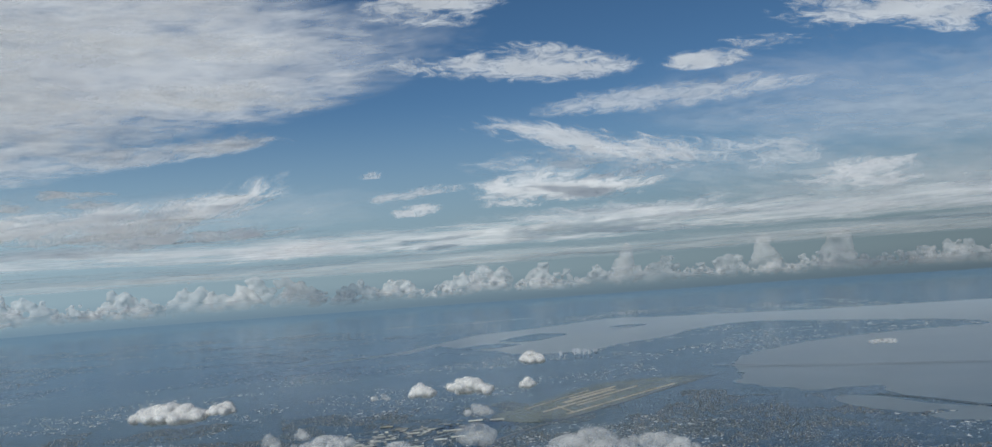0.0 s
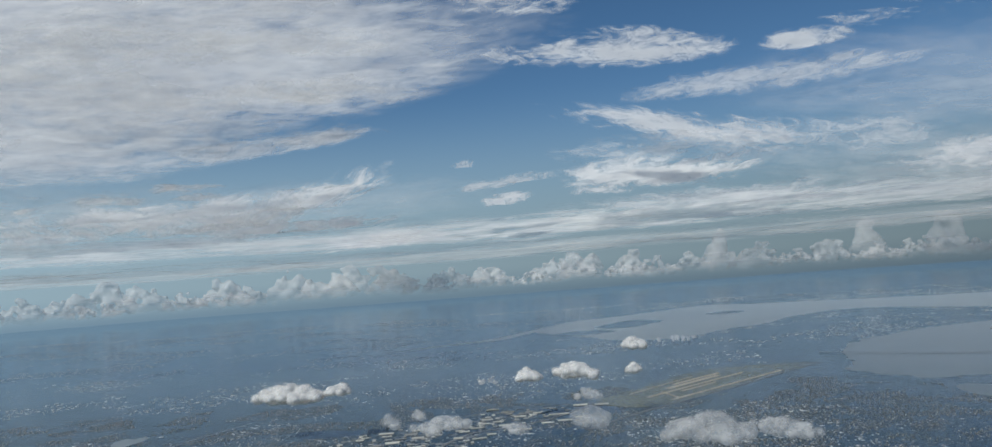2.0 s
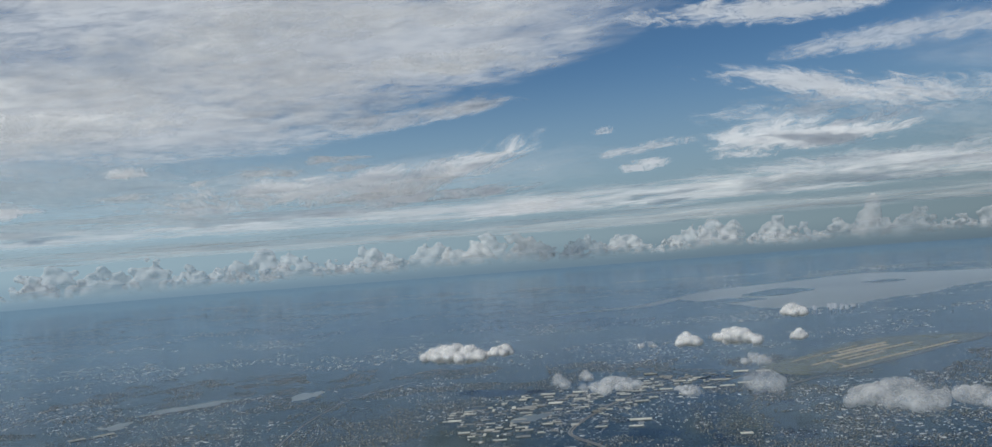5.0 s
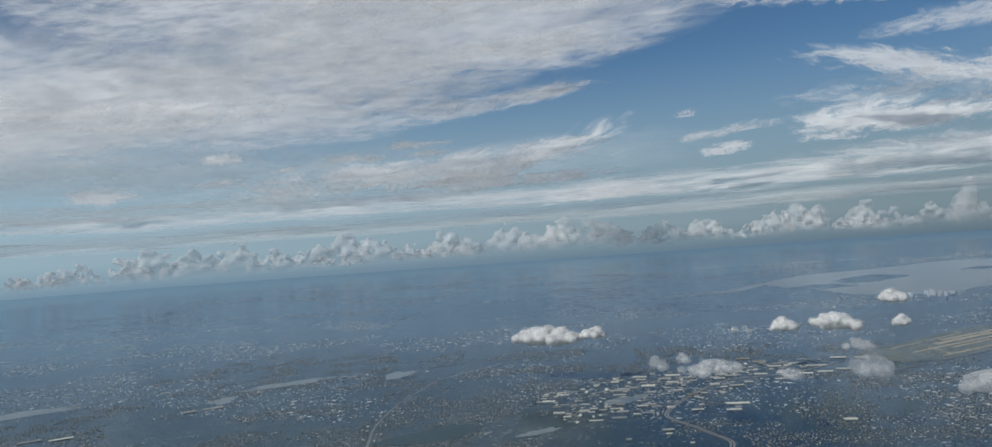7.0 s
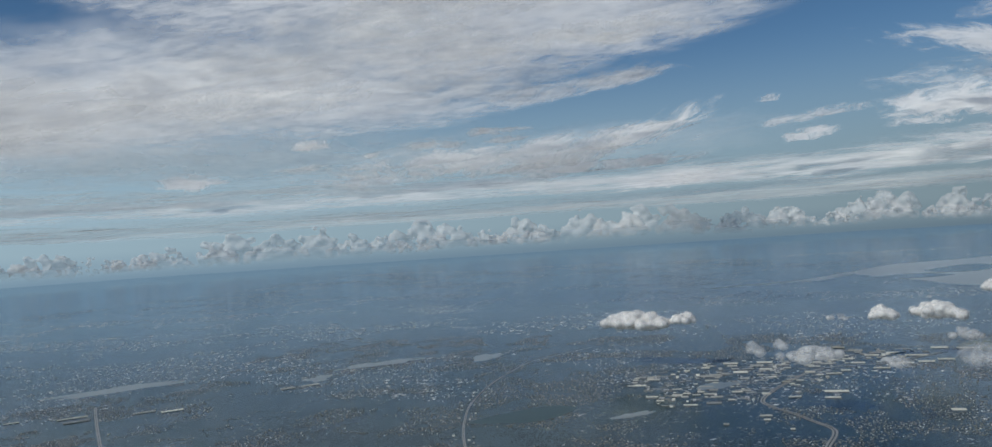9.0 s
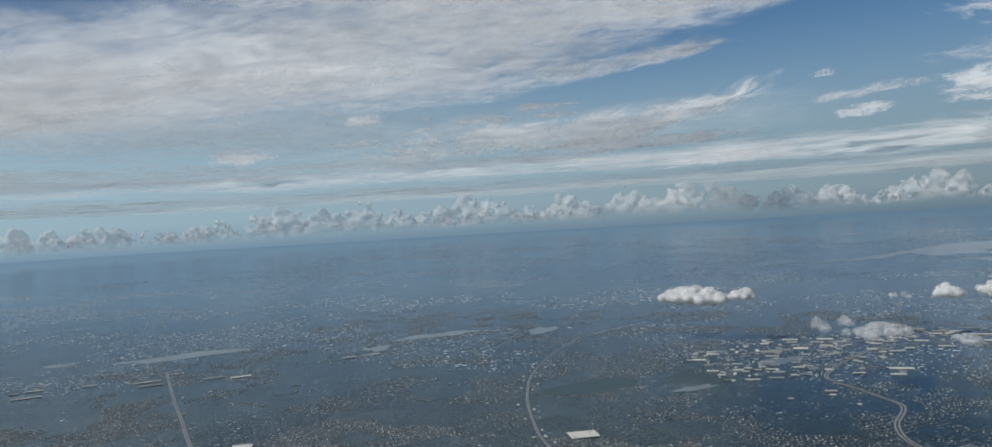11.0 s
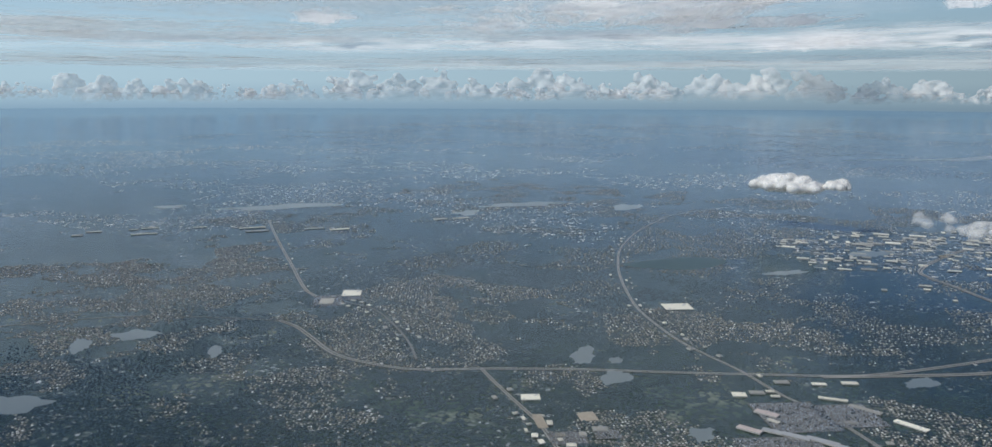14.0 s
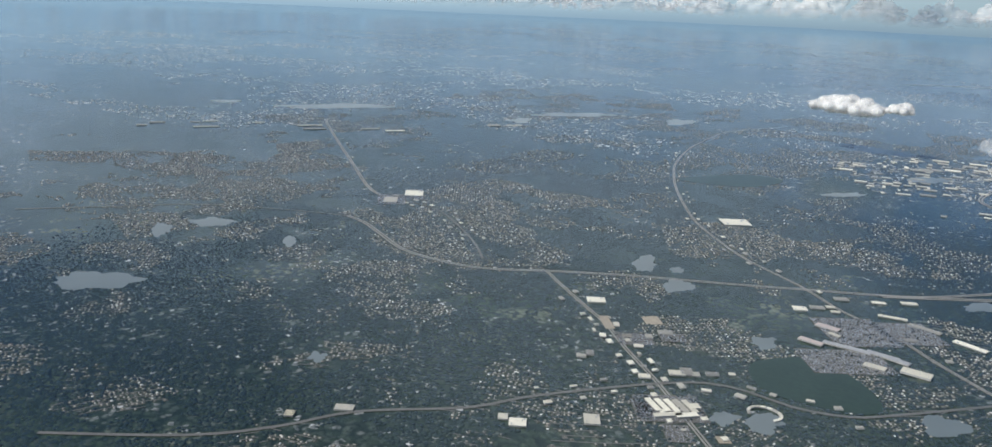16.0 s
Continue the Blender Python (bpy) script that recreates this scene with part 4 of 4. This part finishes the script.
def woods(x0, x1, y0, y1, step, size, seed, skip, shape=(CROWN_V, CROWN_T), fade=0.0, mat=TREES):
    r = np.random.RandomState(seed)
    gx, gy = np.meshgrid(np.arange(x0, x1, step), np.arange(y0, y1, step))
    gx, gy = gx.ravel() + r.uniform(-.5, .5, gx.size) * step, gy.ravel() + r.uniform(-.5, .5, gy.size) * step
    ok = ~((gx > skip[0]) & (gx < skip[1]) & (gy > skip[2]) & (gy < skip[3]))
    open_land = np.array([noise.noise(Vector((x * .03, y * .03, 2))) + .5 * noise.noise(Vector((x * .1, y * .1, 4))) for x, y in zip(gx, gy)])
    ok &= open_land < 0.25 + r.uniform(-.1, .1, gx.size)
    if fade:
        rim = np.minimum(np.minimum(gx - x0, x1 - gx), np.minimum(gy - y0 + 100, y1 - gy)) / fade
        ok &= r.rand(gx.size) < np.clip(rim, 0.0, 1)
    for line, w in zip(MAIN_ROADS, (3.0, 1.8, 2.2, 2.0, 1.6, 2.8, 4, 1.4)):
        ok &= ~near_line(gx, gy, line, w)
    for pts in LAKE_LINES + [BAY_LINE, LAGOON] + [INDUSTRY]:
        ok &= ~inside(gx, gy, pts)
    for pts in OPEN:
        ok &= ~inside(gx, gy, pts)
    for a, b, rad in taken:
        ok &= np.hypot(gx - a, gy - b) > rad + 1.2
    cell = {}
    for hx, hy, _ in H:
        cell.setdefault((int(hx // 1.5), int(hy // 1.5)), 1)
    near = np.array([(int(x // 1.5), int(y // 1.5)) in cell for x, y in zip(gx, gy)])
    ok &= ~(near & (r.rand(gx.size) < 0.6))
    gx, gy = gx[ok], gy[ok]
    n = len(gx)
    s = size * r.uniform(.55, 1.2, n)
    v, t = repeat(*shape, gx, gy, np.zeros(n), s, s * r.uniform(.8, 1.2, n), np.minimum(s, 1.0) * r.uniform(.35, .6, n), r.uniform(0, 6, n))
    v += r.uniform(-.1, .1, v.shape) * np.array([size, size, .5])
    tagged(new("tree_canopy", mesh_from_arrays("tree_canopy", v, t, mat)), "dense dark green tree crowns", "trees", kind="stuff")


woods(-330, -70, 10, 230, 1.12, 0.68, 1, (0, 0, 0, 0))
woods(-470, -40, -50, 430, 1.35, 0.85, 2, (-330, -70, 10, 230), (TUFT_V, TUFT_T), 70.0)


# ---- clouds ----
def ico(sub):
    bm = bmesh.new()
    bmesh.ops.create_icosphere(bm, subdivisions=sub, radius=1.0)
    bm.verts.ensure_lookup_table()
    v = np.array([q.co[:] for q in bm.verts])
    t = np.array([[q.index for q in f.verts] for f in bm.faces])
    bm.free()
    return v, t


ICO2 = ico(2)


def puffs(blobs, shape, seed, rough=0.28, grain=1.6):
    """Billows: each a ball broken by noise at two sizes."""
    sv, st = shape
    vs, ts, k = [], [], 0
    for i, (x, y, z, r, flat) in enumerate(blobs):
        off = Vector((i * 3.1, seed * 7.7, 0))
        f = np.array([noise.noise(Vector(q) * grain + off) + 0.5 * noise.noise(Vector(q) * grain * 2.7 + off) for q in sv])
        p = sv * (1 + rough * f)[:, None] * r * np.array([1, 1, flat]) + np.array([x, y, z])
        vs.append(p)
        ts.append(st + k)
        k += len(sv)
    return np.concatenate(vs), np.concatenate(ts)


BILLOWS = {}


def billow(height):
    size = round(height * 0.16, 1)
    if size not in BILLOWS:
        BILLOWS[size] = bpy.data.textures.new("billow", "CLOUDS")
        BILLOWS[size].noise_scale, BILLOWS[size].noise_depth = size, 5
    return BILLOWS[size]


def shape_cloud(ob, height, fine, offset, bumps, ease_steps):
    fuse = ob.modifiers.new("fuse", "REMESH")
    fuse.mode, fuse.voxel_size, fuse.use_smooth_shade = "VOXEL", height * fine, True
    ease = ob.modifiers.new("ease", "SMOOTH")
    ease.factor, ease.iterations = 0.5, ease_steps
    if offset:
        grow = ob.modifiers.new("grow", "DISPLACE")
        grow.strength, grow.mid_level = offset, 0.0
    swell = ob.modifiers.new("billow", "DISPLACE")
    swell.texture, swell.strength, swell.texture_coords = billow(height), height * bumps, "LOCAL"


def cumulus(cx, cy, base, width, depth, height, yaw, n, seed, mat, label, group, shape=ICO2, lumps=3, name="cumulus_cloud", fine=0.042, bumps=0.022, ease_steps=30, knob=(0.26, 0.46)):
    rnd = random.Random(seed)
    heads = [(rnd.uniform(-.6, .6), rnd.uniform(-.5, .5), rnd.uniform(.55, 1.0)) for _ in range(lumps)]
    heads[0] = (rnd.uniform(-.25, .25), 0, 1.0)
    blobs = []
    for i in range(n):
        hx, hy, hz = heads[i % lumps]
        u = rnd.random() ** 0.8
        spread = (1 - 0.65 * u) * 0.5
        x, y = hx + rnd.gauss(0, spread * 0.55), hy + rnd.gauss(0, spread * 0.55)
        m = math.hypot(x, y)
        if m > 1:
            x, y = x / m, y / m
        zz = u * hz * max(0.15, 1 - 0.6 * m * m)
        r = height * rnd.uniform(*knob) * (1 - 0.35 * u)
        blobs.append((x * width / 2, y * depth / 2, zz * height * 0.85 + r * 0.55, r, 0.85))
    v, t = puffs(blobs, shape, seed, 0.16)
    c, s = math.cos(yaw), math.sin(yaw)
    w = np.stack([v[:, 0] * c - v[:, 1] * s + 0, v[:, 0] * s + v[:, 1] * c, np.maximum(v[:, 2], -0.04 * height + 0.15 * v[:, 2]) * (1.0 if mat == BANK else 0.88)], -1)
    me = mesh_from_arrays(name, w, t, mat)
    me.polygons.foreach_set("use_smooth", np.ones(len(t), bool))
    ob = new(name, me)
    ob.location = (cx, cy, base)
    shape_cloud(ob, height, fine, 0.0, bumps, ease_steps)
    edge, spread = (FRINGE, (0.03, 0.06, 0.09)) if mat == PUFF else (WISP, (0.09,)) if mat == WISP else (BANK, ())
    for k, off in enumerate(spread):
        skin = part("fringe", me.copy(), ob, "thin frayed outer edge")
        skin.data.materials[0] = edge
        shape_cloud(skin, height, fine * 1.5, height * off, bumps * 1.5 + 0.02 * k, ease_steps)
    return tagged(ob, label, "cloud", group)


LOW = "low cumulus over the city"
WHITE_LABEL, THIN_LABEL = "small white flat-based cumulus over the suburbs", "thin ragged scrap of cumulus"
cumulus(34, 877, 33, 34, 26, 13, -0.6, 70, 1, PUFF, WHITE_LABEL, LOW)
cumulus(-27, 683, 32, 54, 34, 13, -0.5, 110, 2, PUFF, WHITE_LABEL, LOW, lumps=4)
cumulus(-66, 681, 32, 26, 22, 11, -0.5, 60, 3, PUFF, WHITE_LABEL, LOW, lumps=2)
cumulus(-100, 679, 32, 22, 20, 5, -0.5, 26, 4, WISP, THIN_LABEL, LOW, lumps=2)
cumulus(-256, 631, 32, 56, 44, 15, -0.4, 140, 5, PUFF, WHITE_LABEL, LOW, lumps=4)
cumulus(-214, 635, 36, 32, 22, 9, -0.2, 60, 6, PUFF, WHITE_LABEL, LOW, lumps=2)
cumulus(22, 683, 33, 15, 15, 9, 0, 40, 7, PUFF, WHITE_LABEL, LOW, lumps=2)
cumulus(-19, 572, 32, 24, 22, 7, -0.4, 40, 8, WISP, THIN_LABEL, LOW)
cumulus(42, 426, 32, 46, 40, 12, -0.4, 150, 9, WISP, "broad soft white cumulus over the suburbs", LOW, lumps=7)
cumulus(78, 423, 32, 40, 34, 8, -0.4, 100, 10, WISP, "soft thinning white cumulus edge", LOW, lumps=6)
cumulus(-18, 471, 32, 30, 24, 11, -0.4, 60, 11, WISP, THIN_LABEL, LOW)
cumulus(-100, 476, 32, 48, 26, 9, -0.35, 70, 12, WISP, THIN_LABEL, LOW, lumps=4)
cumulus(-140, 493, 33, 15, 14, 8, 0, 36, 13, WISP, THIN_LABEL, LOW, lumps=2)
cumulus(-128, 516, 33, 12, 12, 6, 0, 30, 14, WISP, THIN_LABEL, LOW, lumps=2)
cumulus(-62, 461, 32, 22, 18, 6, -0.4, 40, 15, WISP, THIN_LABEL, LOW)
cumulus(392, 835, 32, 62, 40, 5, -0.7, 60, 16, WISP, THIN_LABEL, LOW)


def bank(az, dist, base, width, height, n, seed, lumps):
    """Towering cumulus far off; az in degrees to the left of the first view."""
    a = radians(az)
    cumulus(-math.sin(a) * dist, math.cos(a) * dist, base, width, width * 0.6, height, a, n, seed, BANK,
            "towering cumulus rising from the far haze", "cumulus along the horizon", ICO2, lumps, "cumulus_bank", 0.05, 0.045, 6, (0.08, 0.2))


bk = random.Random(31)
for k in range(46):
    az = -37 + k * 2.3
    bank(az + bk.uniform(-.4, .4), bk.uniform(4300, 4560), bk.uniform(36, 60), bk.uniform(280, 400), bk.choice((95, 110, 130, 150, 170, 195)), 90, 100 + k, 6)
for k, (az, w, h) in enumerate(((-9.3, 180, 200), (-18.2, 170, 195), (-23.0, 230, 200), (-28.5, 330, 110), (32.0, 340, 165), (25.0, 340, 140), (0.5, 300, 150), (-3.5, 260, 140), (14.0, 330, 150))):
    bank(az, 4220, 60, w * 1.09, h * 1.1, 110, 200 + k, 4)


# ---- cloud decks ----
def deck(cx, cy, ux, uy, vx, vy, z, mat, label, seed, along=3.0, across=2.0, lift=8.0, n=24, name="cloud_deck"):
    """A sheet round cx, cy with the half axes u and v; along and across say how many billows lie on them."""
    v, f, uvs = [], [], []
    for j in range(n + 1):
        for i in range(n + 1):
            a, b = 2 * i / n - 1, 2 * j / n - 1
            x, y = cx + a * ux + b * vx, cy + a * uy + b * vy
            q = Vector((x * 0.006, y * 0.006, seed))
            v.append((x, y, z + lift * (noise.noise(q) + 0.6 * noise.noise(q * 3.1))))
            uvs.append((i / n, j / n))
    for j in range(n):
        for i in range(n):
            k = j * (n + 1) + i
            f.append((k, k + 1, k + n + 2, k + n + 1))
    me = mesh_of(name, v, f, mat)
    me.uv_layers.new(name="extent")
    me.uv_layers.new(name="fibres")
    flat = np.array([uvs[i] for p in me.polygons for i in p.vertices], dtype=np.float32)
    me.uv_layers["extent"].data.foreach_set("uv", flat.ravel())
    me.uv_layers["fibres"].data.foreach_set("uv", (flat * np.array([along, across], dtype=np.float32) + np.float32(seed * 7.3)).ravel())
    me.polygons.foreach_set("use_smooth", np.ones(len(me.polygons), bool))
    return tagged(new(name, me), label, "cloud", "high cloud layer")


STREAK, BROAD, FAR, SCRAP = "frayed white streak of high cloud", "broad grey-white sheet of high cloud", "pale far cloud layer above the horizon", "small frayed scrap of high cloud"
deck(-361, 1673, 403, -66, 132, -505, 605, THIN, BROAD, 66, 6.3, 9.1)
deck(2145, 4081, 1345, 306, -826, -1461, 400, HAZY, BROAD, 67, 7.9, 2.8)
deck(-1275, 1592, 844, 195, 556, -708, 610, HAZY, BROAD, 64, 12.8, 15.6)
deck(-2848, 1664, 974, 536, 1175, -714, 520, HAZY, BROAD, 65, 10.6, 7.9)
deck(-706, 1585, 573, 104, 261, -582, 560, SHEET, BROAD, 1, 9.1, 11.0)
deck(-1320, 1716, 634, 310, 478, -687, 500, SHEET, BROAD, 2, 10.5, 9.3)
deck(-772, 1038, 580, 155, 261, -370, 560, SHEET, BROAD, 3, 13.8, 14.7)
deck(-2044, 1242, 804, 418, 875, -563, 480, GREY, BROAD, 4, 11.7, 10.6)
deck(-2609, 1137, 886, 419, 943, -409, 480, GREY, BROAD, 5, 10.5, 7.1)
deck(1445, 2469, 1079, 37, -549, -951, 560, HAZY, BROAD, 6, 11.5, 8.2)
deck(3271, 4397, 1340, 69, -1586, -2133, 470, HAZY, BROAD, 7, 7.9, 5.6)
deck(-1385, 1629, 537, 372, 536, -719, 330, HAZY, BROAD, 8, 10.6, 6.2)
deck(-1836, 1323, 480, 381, 701, -562, 363, HAZY, BROAD, 9, 9.2, 6.3)
deck(-1129, 2961, 947, 229, 364, -977, 420, THIN, BROAD, 62, 8.4, 3.5)
deck(1562, 3329, 1138, 225, -692, -1418, 440, THIN, BROAD, 63, 8.4, 5.3)
deck(-1015, 1047, 253, 74, 151, -160, 363, STREAKY, STREAK, 11, 4.9, 2.4)
deck(-833, 2041, 424, -118, 121, -219, 500, STREAKY, STREAK, 12, 4.5, 1.5)
deck(-512, 1709, 305, 38, 62, -180, 540, STREAKY, STREAK, 13, 4.6, 2.1)
deck(-530, 1391, 327, 93, 49, -126, 560, STREAKY, STREAK, 14, 6.2, 2.2)
deck(-858, 1262, 302, 73, 117, -177, 540, STREAKY, STREAK, 15, 5.9, 3.5)
deck(-2161, 2007, 133, 96, 397, -396, 363, FRAYED, STREAK, 16, 1.6, 1.6)
deck(-82, 1378, 150, -1, 15, -156, 600, FRAYED, STREAK, 17, 2.9, 3.2)
deck(-621, 1665, 172, 10, 58, -155, 540, STREAKY, STREAK, 18, 2.8, 1.9)
deck(-649, 1995, 202, 1, 41, -124, 500, STREAKY, STREAK, 19, 2.7, 1.0)
deck(-470, 1208, 291, -282, 143, -311, 247, FRAYED, STREAK, 21, 4.7, 2.0)
deck(-680, 1232, 340, 37, 164, -291, 247, FRAYED, STREAK, 22, 6.3, 2.1)
deck(-641, 1568, 294, 29, 118, -287, 247, FRAYED, STREAK, 23, 4.8, 1.3)
deck(-304, 3240, 132, -108, 29, -317, 420, FRAYED, STREAK, 24, 1.6, 1.0)
deck(-262, 2637, 222, -178, 33, -203, 420, WISPY, STREAK, 25, 2.7, 1.0)
deck(253, 2793, 421, -155, -56, -693, 420, FRAYED, STREAK, 31, 4.7, 2.8)
deck(1004, 4753, 1225, 195, -276, -1377, 440, STREAKY, STREAK, 32, 7.8, 2.2)
deck(450, 3003, 621, 580, -144, -475, 600, FRAYED, STREAK, 33, 5.5, 2.0)
deck(506, 2242, 485, -86, -17, -234, 600, STREAKY, STREAK, 34, 7.1, 1.9)
deck(935, 3314, 802, 274, -225, -718, 560, STREAKY, STREAK, 35, 7.1, 3.0)
deck(1792, 3893, 342, -118, -400, -897, 500, FRAYED, STREAK, 36, 2.8, 2.2)
deck(870, 1597, 359, 53, -118, -195, 600, FRAYED, STREAK, 37, 5.5, 3.0)
deck(107, 1806, 300, 47, -13, -203, 600, FRAYED, STREAK, 38, 4.4, 2.5)
deck(508, 1863, 127, -5, -22, -93, 600, FRAYED, STREAK, 39, 1.8, 1.0)
deck(643, 1750, 147, 7, -34, -97, 600, WISPY, STREAK, 40, 2.2, 1.2)
deck(-137, 1787, 77, 75, 10, -112, 600, WISPY, STREAK, 41, 1.6, 1.3)
deck(283, 2837, 442, -14, -35, -407, 520, STREAKY, STREAK, 42, 4.2, 1.8)
deck(-904, 1042, 44, 14, 63, -78, 282, FRAYED, SCRAP, 51, 1.6, 1.0)
deck(-1147, 1335, 110, 23, 75, -93, 282, WISPY, SCRAP, 52, 1.6, 1.0)
deck(-917, 1237, 54, -7, 54, -77, 282, WISPY, SCRAP, 53, 1.6, 1.0)
deck(-913, 1771, 113, 33, 49, -98, 372, FRAYED, SCRAP, 54, 1.6, 1.0)
deck(-964, 1969, 67, 28, 46, -103, 372, WISPY, SCRAP, 55, 1.6, 1.0)
deck(-310, 2141, 41, -22, 13, -100, 420, WISPY, SCRAP, 56, 1.6, 1.0)
deck(-1628, 2233, 197, 209, 174, -266, 330, WISPY, SCRAP, 57, 2.8, 1.0)
deck(-959, 1540, 100, 51, 67, -116, 330, WISPY, SCRAP, 58, 1.7, 1.0)
deck(-1064, 4118, 379, -17, 240, -969, 340, FRAYED, SCRAP, 59, 2.3, 1.2)
deck(-906, 4010, 333, -117, 181, -780, 340, FRAYED, SCRAP, 60, 2.1, 1.0)
for k in range(9):
    a = radians(-34 + 13 * k)
    deck(round(-math.sin(a) * 2950), round(math.cos(a) * 2950), 620 * math.cos(a), 620 * math.sin(a), -1050 * math.sin(a), 1050 * math.cos(a), 276 + 6 * (k % 3), LAYER, FAR, 71 + k, 4.0, 8.0)
for k in range(6):
    a = radians(-32 + 20 * k)
    deck(round(-math.sin(a) * 2900), round(math.cos(a) * 2900), 900 * math.cos(a), 900 * math.sin(a), -1100 * math.sin(a), 1100 * math.cos(a), 198 + 5 * (k % 2), VEIL, FAR, 91 + k, 4.0, 6.0)
